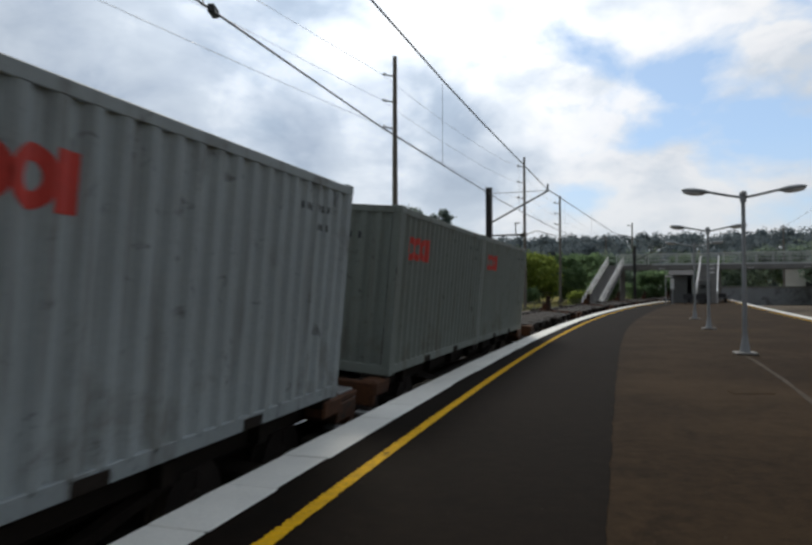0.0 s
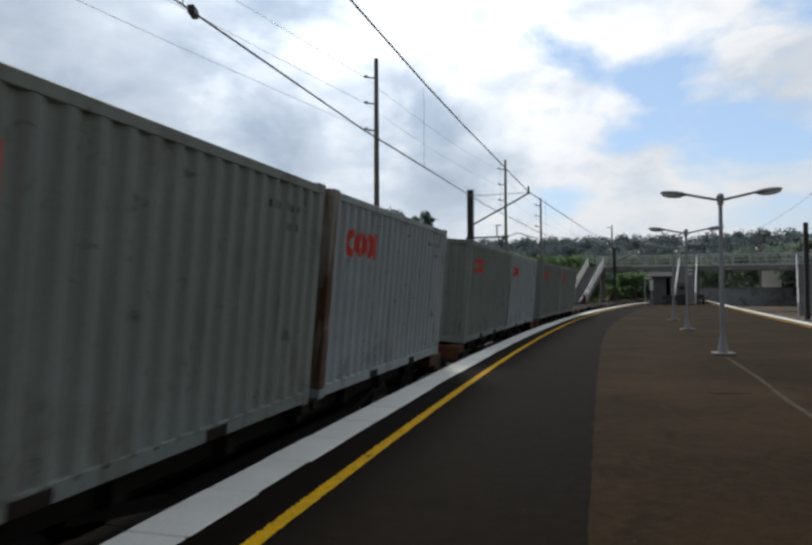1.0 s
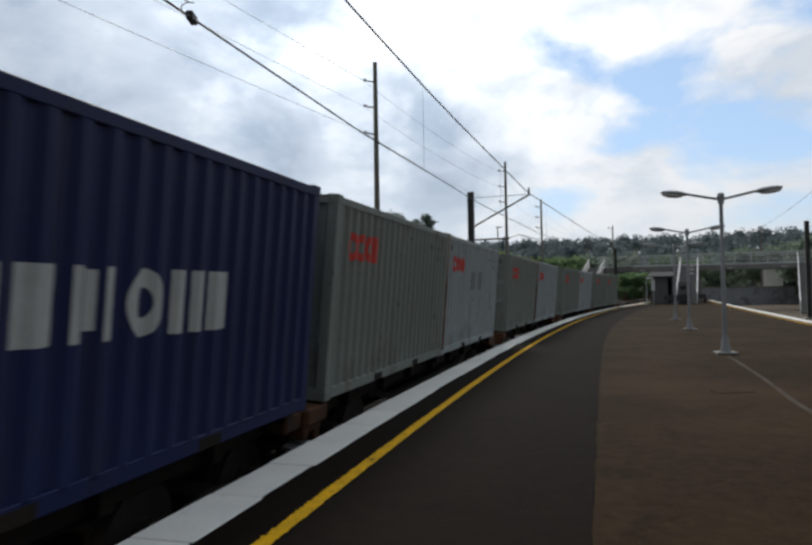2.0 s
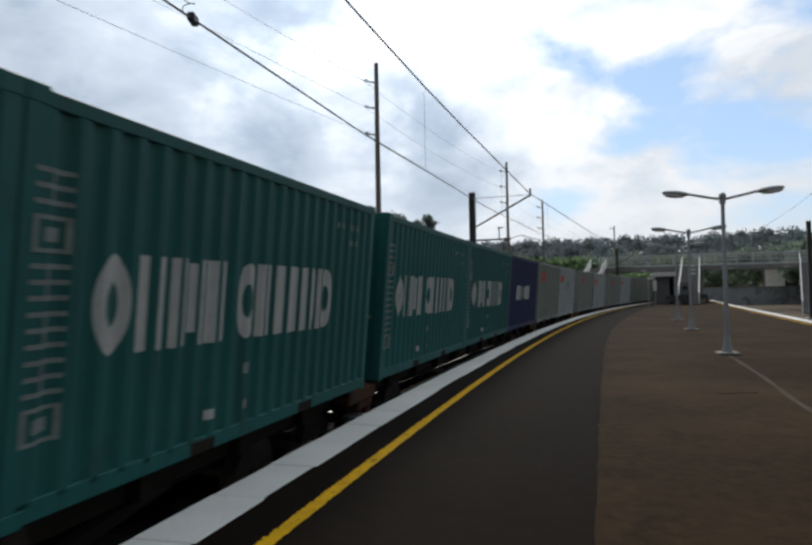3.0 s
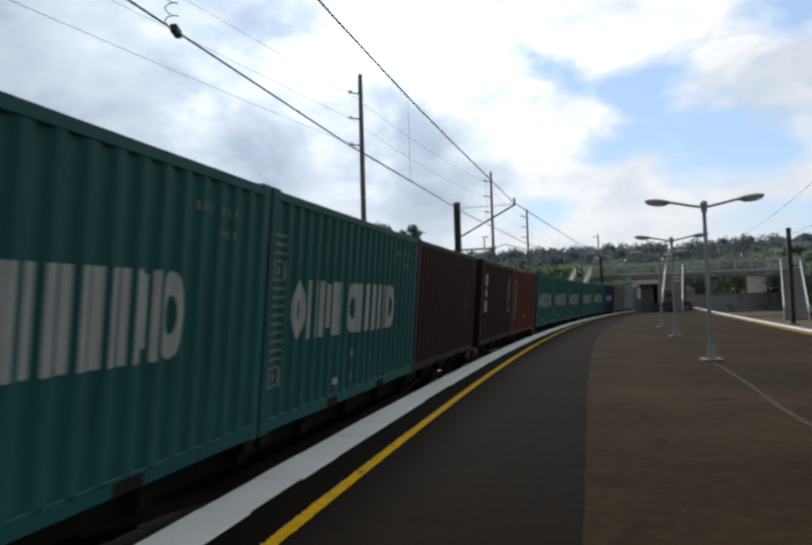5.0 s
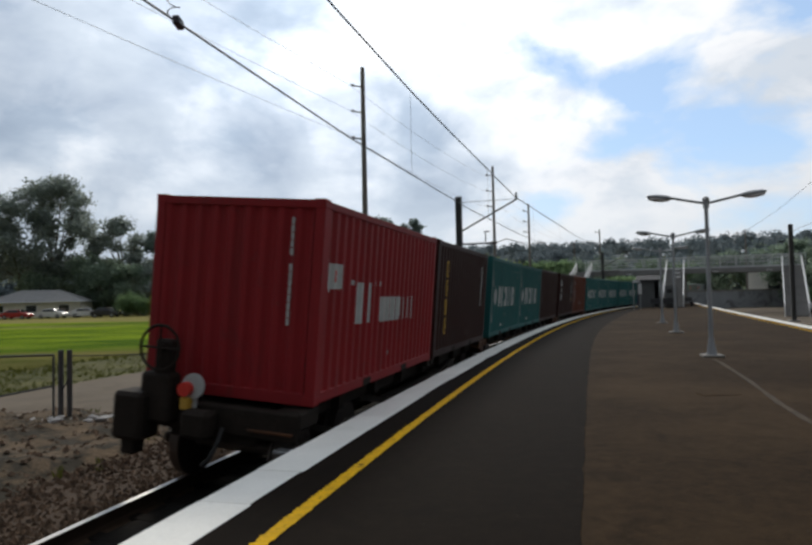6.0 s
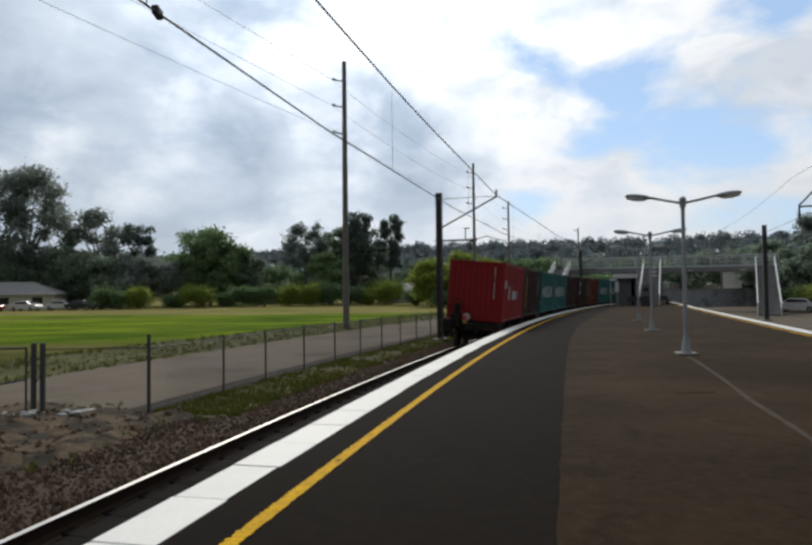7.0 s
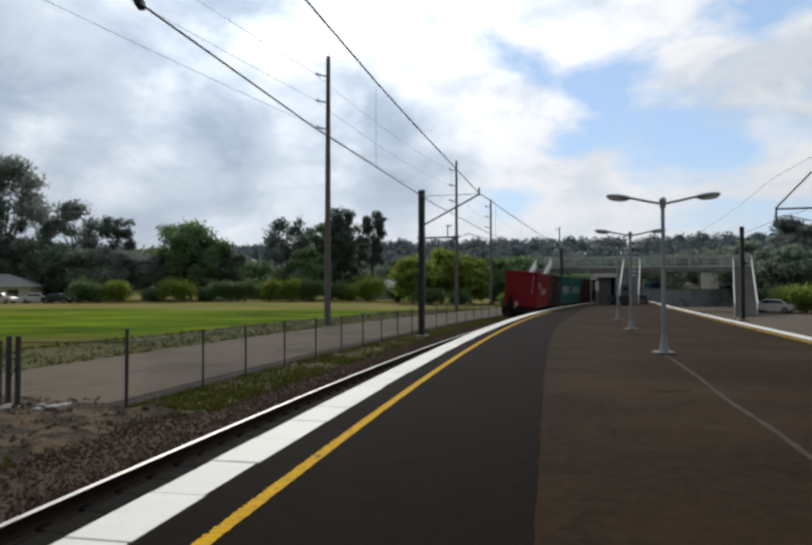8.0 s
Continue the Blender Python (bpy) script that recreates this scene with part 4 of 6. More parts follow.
    box(bm, (-0.9, -h - 0.30, -0.32), (-0.45, -h - 0.05, 0.30), bevel=0.04)
    box(bm, (-0.74, -h - 0.26, 0.25), (-0.50, -h - 0.10, 0.72), bevel=0.03)
    part("brake_stand", bm, "bogie" if last else "wagon", wg)
    bm = B()
    c = Vector((-0.62, -h - 0.32, 0.62))
    ring = [c + Vector((0.28 * math.cos(a * math.pi / 10), 0, 0.28 * math.sin(a * math.pi / 10))) for a in range(20)]
    tube = []
    for i in range(20):
        out = (ring[i] - c).normalized()
        tube.append([bm.verts.new(ring[i] + 0.02 * (math.cos(k * math.pi / 3) * out + math.sin(k * math.pi / 3) * Vector((0, 1, 0)))) for k in range(6)])
    for i in range(20):
        for k in range(6):
            bm.faces.new((tube[i][k], tube[(i + 1) % 20][k], tube[(i + 1) % 20][(k + 1) % 6], tube[i][(k + 1) % 6]))
    for i in range(0, 20, 5):
        rod(bm, c, ring[i], 0.014, seg=6)
    rod(bm, c, c + Vector((0, 0.12, 0)), 0.05)
    part("brake_wheel", bm, "bogie", wg, "spoked hand brake wheel")
    if last:
        bm = B()
        rod(bm, (-0.20, -h - 0.20, 0.17), (-0.20, -h - 0.16, 0.17), 0.155, seg=20)
        box(bm, (-0.23, -h - 0.16, -0.30), (-0.17, -h - 0.12, 0.22))
        part("marker_plate", bm, "logo_white", wg, "round white end-of-train plate")
        bm = B()
        rod(bm, (-0.27, -h - 0.29, 0.13), (-0.27, -h - 0.20, 0.13), 0.09, seg=16)
        part("marker_lamp", bm, "signal_red", wg)
        bm = B()
        box(bm, (-0.33, -h - 0.27, -0.12), (-0.21, -h - 0.16, 0.03), bevel=0.01)
        part("marker_box", bm, "logo_yellow", wg)
        bm = B()
        box(bm, (-1.18, -h - 0.45, -0.55), (-0.75, -h - 0.02, 0.05), bevel=0.05)
        box(bm, (-1.1, -h - 0.35, -0.75), (-0.9, -h - 0.1, -0.5), bevel=0.03)
        part("valve_box", bm, "bogie", wg)
        bm = B()
        pts = [(0.25, -h - 0.2, -0.30), (0.30, -h - 0.38, -0.45), (0.24, -h - 0.42, -0.62), (0.12, -h - 0.38, -0.72)]
        for a, b in zip(pts, pts[1:]):
            rod(bm, a, b, 0.028, seg=6)
        part("brake_hose", bm, "black", wg)
        for xx in (0.75,):
            bm = B()
            rod(bm, (1.0, -h + 0.02, -0.30), (1.0, -h - 0.12, -0.30), 0.02, seg=6)
            rod(bm, (0.55, -h - 0.12, -0.30), (1.15, -h - 0.12, -0.30), 0.02, seg=6)
            part("grab_rail", bm, "wagon", wg)
    return wg, axles


LABELS = {
    "white": "scuffed pale grey-white corrugated container with red ring marks",
    "cream": "dirty cream-grey corrugated container with red ring marks",
    "green": "dark teal-green corrugated container with tall white painted bars",
    "navy": "navy blue corrugated container with white painted bars",
    "rust": "rust-orange corrugated container with a white upright marking",
    "brown": "dark maroon-brown corrugated container with an upright marking",
    "red": "bright red corrugated container with white bars and flag",
}
# colour, marks, doors at the rear, place of the front end along the train
CONSIST = (
    ("cream", "rings", False, 18.3), ("cream", "rings", False, 12.22), ("white", "rings", True, 4.25), ("cream", "rings", False, -1.87),
    ("white", "rings", True, -10.5), ("cream", "rings", True, -16.85), ("white", "rings_patched", True, -25.1), ("cream", "rings", False, -31.2),
    ("navy", "navy", True, -37.8), ("green", "bars", False, -43.9), ("green", "bars", True, -50.0),
    ("green", "bars", False, -56.7), ("green", "bars", False, -62.76), ("green", "bars", True, -68.82),
    ("rust", "column", False, -75.75), ("brown", "column_small", True, -81.85),
    ("brown", "plain", False, -88.9), ("green", "bars", False, -95.0), ("green", "bars", True, -101.1),
    ("brown", "column_yellow", True, -108.1), ("red", "flag", False, -114.4),
)
# slots, place of the middle along the train
WAGONS = ((2, 12.2), (2, -1.85), (2, -16.75), (2, -31.2), (3, -46.95), (3, -65.82), (2, -81.87), (3, -98.0), (2, -114.3),
          (2, 27.0), (2, 41.0), (2, 55.0), (2, 69.0), (2, 83.0), (2, 97.0))
TIMES = [i * 0.4 for i in range(21)]


def build_train():
    masters, moving = {}, []
    for paint, kind, doors, front in CONSIST:
        key = (paint, kind, doors)
        if key not in masters:
            masters[key] = ob = container(paint, kind, doors, "plain dark maroon-brown corrugated container without markings" if kind == "plain" else LABELS[paint])
        else:
            ob = copy_thing(masters[key], Matrix())
        moving.append((ob, front - BOX_L / 2))
    wagon_kinds, axles_ = {}, []
    for slots, mid in WAGONS:
        if mid == -114.3:
            ob, _ = flat_wagon(slots, True, "rust-brown container wagon with the end-of-train marker plate")
        elif slots not in wagon_kinds:
            ob, _ = flat_wagon(slots, False, "rust-brown skeletal container wagon")
            wagon_kinds[slots] = ob
        else:
            ob = copy_thing(wagon_kinds[slots], Matrix())
        if mid > 20:
            tagged(ob, "empty rust-brown skeletal container wagon")
        moving.append((ob, mid))
        axles_ += [axle for bogie in ob.children for axle in bogie.children if axle.name.startswith("wheelset")]
    return moving, axles_


train, axles_ = build_train()


def place_on_track(u, t):
    s = u + SPEED * t
    off, z = canted(0, DECK)
    return (*along(s, off), z, 0, CANT, -heading(s))


def motions():
    """The train rolls past at a steady speed; the wheels turn."""
    for ob, u in train:
        walk(ob, [(t, pose(*place_on_track(u, t))) for t in TIMES])
    step = math.degrees(SPEED / 0.46 / FPS)
    for axle in axles_:
        y = axle.location.y
        walk(axle, [(i / FPS, pose(0, y, -DECK + 0.46 + BOGIE_DROP, -step * i)) for i in range(241)])


# ---- edge coping: painted slabs ----
def coping_mesh(name, w, l):
    bm = B()
    box(bm, (-w / 2, -l / 2, -0.14), (w / 2, l / 2, 0.0), bevel=0.012)
    me = bpy.data.meshes.new(name)
    bm.to_mesh(me)
    bm.free()
    me.materials.append(M["white_paint"])
    return me


def build_coping():
    rng = random.Random(8)
    me = coping_mesh("coping_slab", 0.46, 0.912)
    s = -14.0
    while s < END:
        x, y = along(s, -0.23)
        ob = new("coping_slab", me)
        ob.parent = platform
        ob.matrix_basis = pose(x, y, 0.008 + rng.uniform(-0.003, 0.003), 0, 0, -heading(s) + rng.uniform(-0.15, 0.15))
        s += 0.918
    me = coping_mesh("far_coping_slab", 0.40, 1.49)
    s = 0.0
    while s < END:
        x, y = along_right(s, 0.20)
        ob = new("coping_slab", me)
        ob.parent = platform
        ob.matrix_basis = pose(x, y, 0.008, 0, 0, -math.degrees(RIGHT_H + RIGHT_K * s))
        s += 1.5


# ---- lamps on the platform ----
def platform_lamp(x, y, height, label):
    lamp = thing("street_lamp", label, "lamp post", pose(x, y, 0, 0, 0, -14), "lamps along the platform")
    bm = B()
    box(bm, (-0.22, -0.22, 0), (0.22, 0.22, 0.05), bevel=0.01)
    part("base_plate", bm, "concrete", lamp)
    bm = B()
    rod(bm, (0, 0, 0.05), (0, 0, 0.42), 0.115, 0.06, 12)
    part("flared_foot", bm, "lamp_paint", lamp)
    bm = B()
    rod(bm, (0, 0, 0.4), (0, 0, height - 0.15), 0.052, 0.043, 12)
    part("post", bm, "lamp_paint", lamp)
    bm = B()
    rod(bm, (0, 0, height - 0.20), (0, 0, height - 0.02), 0.07, 0.07, 12)
    bmesh.ops.create_uvsphere(bm, u_segments=12, v_segments=6, radius=0.085, matrix=Matrix.Translation((0, 0, height - 0.02)))
    part("cap", bm, "lamp_paint", lamp)
    for sx in (-1, 1):
        bm = B()
        pts = [(0, 0, height - 0.10), (sx * 0.35, 0, height - 0.03), (sx * 0.75, 0, height + 0.06)]
        for a, b in zip(pts, pts[1:]):
            rod(bm, a, b, 0.03, seg=8)
        part("arm", bm, "lamp_paint", lamp)
        head = B()
        m = Matrix.Translation((sx * 1.0, 0, height + 0.085)) @ pose(0, 0, 0, 0, -sx * 7, 0) @ Matrix.Diagonal((0.31, 0.12, 0.065, 1))
        bmesh.ops.create_uvsphere(head, u_segments=16, v_segments=8, radius=1, matrix=m)
        hd = part("lamp_head", head, "lamp_paint", lamp)
        cover = B()
        m = Matrix.Translation((sx * 1.04, 0, height + 0.045)) @ pose(0, 0, 0, 0, -sx * 7, 0) @ Matrix.Diagonal((0.24, 0.105, 0.06, 1))
        bmesh.ops.create_uvsphere(cover, u_segments=16, v_segments=8, radius=1, matrix=m)
        part("diffuser", cover, "lamp_glass", hd)
    return lamp


for x_, y_, h_ in ((7.58, 14.92, 3.62), (10.85, 23.9, 3.62), (13.6, 31.4, 3.55)):
    platform_lamp(x_, y_, h_, "grey twin-headed lamp post on a flared foot on the platform")


# ---- overhead line ----
def cable(name, pts, r, label, parent=None, sag=0.0, material="wire"):
    cu = bpy.data.curves.new(name, "CURVE")
    cu.dimensions, cu.bevel_depth, cu.bevel_resolution = "3D", r, 1
    sp = cu.splines.new("POLY")
    full = []
    for a, b in zip(pts, pts[1:]):
        a, b = Vector(a), Vector(b)
        for i in range(12):
            f = i / 12
            p = a.lerp(b, f)
            p.z -= sag * 4 * f * (1 - f)
            full.append(p)
    full.append(Vector(pts[-1]))
    sp.points.add(len(full) - 1)
    for p, v in zip(sp.points, full):
        p.co = (*v, 1)
    cu.materials.append(M[material])
    ob = new(name, cu)
    ob.parent = parent
    if parent is None:
        tagged(ob, label, "cable")
    return ob


def overhead():
    line = thing("overhead_line", "catenary and contact wire over the near track", "cable")
    cable("contact_wire", [(*along(s, WIRE + 0.03 * (-1) ** i), 4.68) for i, s in enumerate(range(-27, 140, 6))], 0.014, "", line)
    heights = ((-27, 6.75), (-12, 6.9), (0, 7.0), (8.4, 6.97), (13.6, 6.92), (17.7, 6.88), (25, 6.74), (30.6, 6.50), (56, 6.2), (82, 6.3), (134, 6.3))
    pts = [(*along(s, WIRE), z) for s, z in heights]
    cable("messenger_wire", pts, 0.022, "", line)
    for s in (-9, 2.2, 13.3, 24, 36, 46, 57, 68):
        x, y = along(s, WIRE)
        cable("dropper", [(x, y, 4.69), (x, y, 6.82)], 0.004, "", line)
    # coiled jumper near the viewer
    x, y = along(3.28, WIRE)
    coil = []
    for i in range(60):
        a = i / 60 * 5 * 2 * math.pi
        coil.append((x - 0.06 + 0.07 * math.cos(a), y + 0.07 * math.sin(a), 4.74 + i / 60 * 0.75))
    cable("coiled_jumper", coil, 0.006, "", line)
    bm = B()
    box(bm, (x - 0.05, y - 0.1, 4.66), (x + 0.03, y + 0.1, 4.76), bevel=0.01)
    part("clamp", bm, "wire", line)


def mast(x, y, top, turn, reach, z0, label, mirror=1, full=True):
    """A steel mast with its bracket arm; the arm reaches along the mast's own +x."""
    m = thing("overhead_mast", label, "mast", pose(x, y, z0, 0, 0, turn), "overhead line masts")
    h = top - z0
    bm = B()
    for sx in (-1, 1):
        box(bm, (sx * 0.13 - 0.02, -0.13, 0), (sx * 0.13 + 0.02, 0.13, h))
    box(bm, (-0.13, -0.015, 0), (0.13, 0.015, h))
    part("post", bm, "mast_grey", m)
    part("footing", box(B(), (-0.35, -0.35, -0.1), (0.35, 0.35, 0.12), bevel=0.02), "concrete", m)
    if not full:
        return m
    r = reach
    zt, zl = h - 0.35, 4.22 - z0
    bm = B()
    rod(bm, (0.1, 0, h - 1.85), (r, 0, zt), 0.045)
    part("bracket_tube", bm, "mast_grey", m)
    bm = B()
    rod(bm, (0.1, 0, h - 0.32), (r - 0.05, 0, zt + 0.03), 0.014)
    part("tie_rod", bm, "mast_grey", m)
    bm = B()
    rod(bm, (-0.25, 0, zl), (r * 0.62, 0, zl), 0.045)
    rod(bm, (r * 0.46, 0, zl), (r * 0.46, 0, zl + 0.6), 0.03)
    rod(bm, (r * 0.43, 0, zl + 0.6), (r * 0.53, 0, zl + 0.6), 0.03)
    part("lower_tube", bm, "mast_grey", m)
    bm = B()
    rod(bm, (r * 0.62, 0, zl), (r * 0.82, 0, zl + 0.17), 0.025)
    rod(bm, (r * 0.82, 0, zl + 0.17), (r * 1.12, 0, zl - 0.12), 0.025)
    part("steady_arm", bm, "steel_grey", m)
    bm = B()
    for i in range(5):
        rod(bm, (r * 0.55 + i * 0.07, 0, zl), (r * 0.55 + i * 0.07 + 0.035, 0, zl), 0.085, seg=10)
    part("insulator", bm, "timber_pole", m)
    bm = B()
    rod(bm, (r, 0, zt - 0.05), (r, 0, zt + 0.35), 0.05)
    part("wire_clamp", bm, "mast_grey", m)
    return m


overhead()
MAST = along(30.6, 4.55)
mast(*MAST, 6.74, -heading(30.6), 3.05, -1.0, "dark steel overhead-line mast with a bracket arm beside the track")
mast(*along(82, 4.5), 6.6, -heading(82), 3.0, -0.9, "dark steel overhead-line mast with a bracket arm beside the track")
mast(*along_right(50.3, -4.6), 6.45, 180 - 22, 2.9, -0.95, "dark steel overhead-line mast beyond the platform", full=False)


def drop_bracket_mast():
    """A mast beyond the second track; its bracket drops to the contact wire."""
    x, y = along_right(28.0, -6.7)
    turn = -math.degrees(RIGHT_H)
    m = thing("overhead_mast", "dark steel overhead-line mast with a drop bracket beyond the platform", "mast", pose(x, y, -0.95, 0, 0, turn), "overhead line masts")
    z = 0.95
    bm = B()
    for sx in (-1, 1):
        box(bm, (sx * 0.13 - 0.02, -0.13, 0), (sx * 0.13 + 0.02, 0.13, 7.6 + z))
    box(bm, (-0.13, -0.015, 0), (0.13, 0.015, 7.6 + z))
    part("post", bm, "mast_grey", m)
    tip = -4.9
    part("drop_post", rod(B(), (tip, 0, 4.75 + z), (tip, 0, 5.4 + z), 0.045), "mast_grey", m)
    part("lower_tube", rod(B(), (tip, 0, 5.32 + z), (0, 0, 5.32 + z), 0.045), "mast_grey", m)
    part("raking_tube", rod(B(), (tip, 0, 5.38 + z), (tip + 1.5, 0, 7.0 + z), 0.04), "mast_grey", m)
    part("upper_tube", rod(B(), (tip + 1.6, 0, 7.3 + z), (0, 0, 7.1 + z), 0.04), "mast_grey", m)
    bm = B()
    for i in range(4):
        rod(bm, (tip + 1.72, 0, 6.85 + z + i * 0.1), (tip + 1.72, 0, 6.9 + z + i * 0.1), 0.085, seg=10)
    rod(bm, (tip + 1.72, 0, 6.75 + z), (tip + 1.72, 0, 7.3 + z), 0.02, seg=6)
    part("insulator", bm, "mast_grey", m)
    bm = B()
    rod(bm, (tip, 0, 4.9 + z), (tip + 0.35, 0, 5.02 + z), 0.022)
    rod(bm, (tip + 0.35, 0, 5.02 + z), (tip + 1.5, 0, 4.72 + z), 0.022)
    part("steady_arm", bm, "mast_grey", m)


drop_bracket_mast()
cable("overhead_cable", [(*along_right(s, -1.6), 4.72) for s in (-20, 28, 50, 80, 110)], 0.010, "contact wire over the second track", sag=0.05)
cable("overhead_cable", [(*along_right(s, -1.6), z) for s, z in ((-20, 6.9), (28, 6.75), (50, 6.2), (80, 6.2), (110, 6.2))], 0.009, "catenary wire over the second track", sag=0.2)


# ---- power poles ----
def power_pole(x, y, z0, top, r, arms, label, length=0.55):
    p = thing("power_pole", label, "pole", pose(x, y, z0), "power poles")
    h = top - z0
    part("shaft", rod(B(), (0, 0, -0.3), (0, 0, h), r, r * 0.62, 12), "timber_pole", p)
    for drop in arms:
        arm = part("arm", rod(B(), (0.05, 0, h - drop), (-length * 1.55, 0.0, h - drop + 0.12), 0.06, 0.05), "mast_grey", p)
        bm = B()
        for i in range(4):
            rod(bm, (-length * 1.55 - 0.03 + 0.07 * i, 0, h - drop + 0.18), (-length * 1.55 + 0.01 + 0.07 * i, 0, h - drop + 0.18), 0.09, seg=10)
        part("insulator", bm, "mast_grey", arm)
    return p


power_pole(-0.88, 48.0, -0.75, 18.4, 0.24, (1.45, 3.35, 5.3), "tall weathered timber power pole with three short arms in the grass")
power_pole(14.2, 80.0, -0.7, 17.3, 0.22, (1.2, 3.1, 5.0), "tall weathered timber power pole with three short arms in the grass")
power_pole(23.1, 100.0, -0.6, 15.4, 0.22, (1.2, 2.8, 4.4), "tall weathered timber power pole with three short arms in the grass")
power_pole(36.0, 120.0, -0.5, 11.0, 0.2, (0.6,), "timber power pole among the trees")
power_pole(43.5, 128.0, -0.5, 14.0, 0.2, (0.6,), "timber power pole among the trees")
power_pole(62.5, 110.0, -1.0, 11.8, 0.18, (0.7,), "timber power pole with a cross-arm behind the footbridge", 1.0)
for k_ in range(3):
    dz = (1.3, 3.2, 5.1)[k_]
    cable("power_line", [(-33.0, -20.0, 18.2 - dz), (-1.8, 48.0, 18.4 - dz), (13.4, 80.0, 17.4 - dz), (22.3, 100.0, 15.6 - dz), (35.2, 120.0, 11.0), (60, 170, 10)],
          0.012, "thin power line between timber poles", sag=0.5, material="glare_pale")


# ---- wire fence ----
def build_fence():
    fence = thing("wire_fence", "rusty chain-link fence on dark steel posts along the path", "fence")
    s, stops = 8.92, []
    while s < 70:
        stops.append(s + (0.36 if len(stops) == 1 else 0.0))
        s += 2.62
    top = 0.42
    bottom = -0.97
    post = bpy.data.meshes.new("fence_post")
    bm = B()
    rod(bm, (0, 0, 0), (0, 0, 1.46), 0.026, seg=8)
    bm.to_mesh(post)
    bm.free()
    post.materials.append(M["mast_grey"])
    for i, s in enumerate(stops):
        x, y = along(s, 5.65)
        ob = new("fence_post", post)
        ob.parent = fence
        k = 1.14 if i == 0 else 1.0
        ob.matrix_basis = Matrix.Translation((x, y, bottom)) @ Matrix.Diagonal((1.5 if i == 0 else 1, 1.5 if i == 0 else 1, k, 1))
    for z in (top, top - 0.65, bottom + 0.12):
        c = cable("strand", [(*along(s, 5.65), z) for s in stops], 0.012 if z == top else 0.004, "", fence)
        c.data.materials.clear()
        c.data.materials.append(M["fence_wire"])
    # chain link: thin crossing wires
    vs, fs = [], []
    h = top - bottom - 0.05
    s = stops[0] - h
    pitch = 0.085

    def lift(s_, z_, d):
        x, y = along(s_, 5.65 + d)
        return (x, y, z_)

    while s < stops[-1]:
        for lean in (1, -1):
            a, b = (s, s + h) if lean == 1 else (s + h, s)
            if min(a, b) < stops[0]:
                continue
            d = 0.002 * lean
            k = len(vs)
            w = 0.0034
            vs += [lift(a - w, bottom + 0.03, d), lift(a + w, bottom + 0.03, d), lift(b + w, top, d), lift(b - w, top, d)]
            fs.append((k, k + 1, k + 2, k + 3))
        s += pitch
    ob = new("chain_link", mesh_of("chain_link", vs, fs, "fence_wire"))
    ob.parent = fence
    tagged(ob, "thin rusty diamond mesh", kind="stuff")
    # gate across the end of the path
    gate = thing("gate", "steel tube gate with chain-link beside twin gate posts", "gate")
    gx, gy = -6.72, 14.3
    for dx in (0.0, 0.18):
        part("gate_post", rod(B(), (gx + dx, gy, -1.0), (gx + dx, gy, 0.55), 0.055, seg=10), "mast_grey", gate)
    bm = B()
    a, b = Vector((gx - 0.15, gy, 0)), Vector((gx - 4.2, gy - 0.5, 0))
    for z in (-0.85, 0.45):
        rod(bm, a + Vector((0, 0, z)), b + Vector((0, 0, z)), 0.024)
    rod(bm, a + Vector((0, 0, -0.85)), a + Vector((0, 0, 0.45)), 0.024)
    rod(bm, b + Vector((0, 0, -0.85)), b + Vector((0, 0, 0.45)), 0.024)
    rod(bm, a + Vector((0, 0, -0.2)), b + Vector((0, 0, -1.6)).lerp(Vector((0, 0, -0.85)), 0.99), 0.02)
    part("gate_frame", bm, "mast_grey", gate)
    cable("chain", [(gx, gy - 0.07, -0.05), (gx + 0.09, gy - 0.09, -0.25), (gx + 0.18, gy - 0.07, -0.08)], 0.014, "", gate)
    c = cable("fence_strand", [(gx + 0.18, gy, 0.42), (*along(stops[0], 5.65), 0.42)], 0.012, "taut wire between gate post and fence post")
    rng = random.Random(3)
    for i in range(16):
        bm = B()
        r = rng.uniform(0.05, 0.13)
        bmesh.ops.create_icosphere(bm, subdivisions=1, radius=r, matrix=Matrix.Diagonal((1.4, 1.0, 0.6, 1)))
        for v in bm.verts:
            v.co *= rng.uniform(0.75, 1.15)
        ob = part("rubble", bm, "litter")
        px, py = gx - 0.5 + rng.uniform(0, 1.7), gy - 0.2 + rng.uniform(-0.25, 0.15)
        ob.matrix_basis = pose(px, py, -0.9 + r * 0.3, 0, 0, rng.uniform(0, 180))
        tagged(ob, "pale lump of broken concrete by the gate post", "rubble", "rubble by the gate")


build_fence()


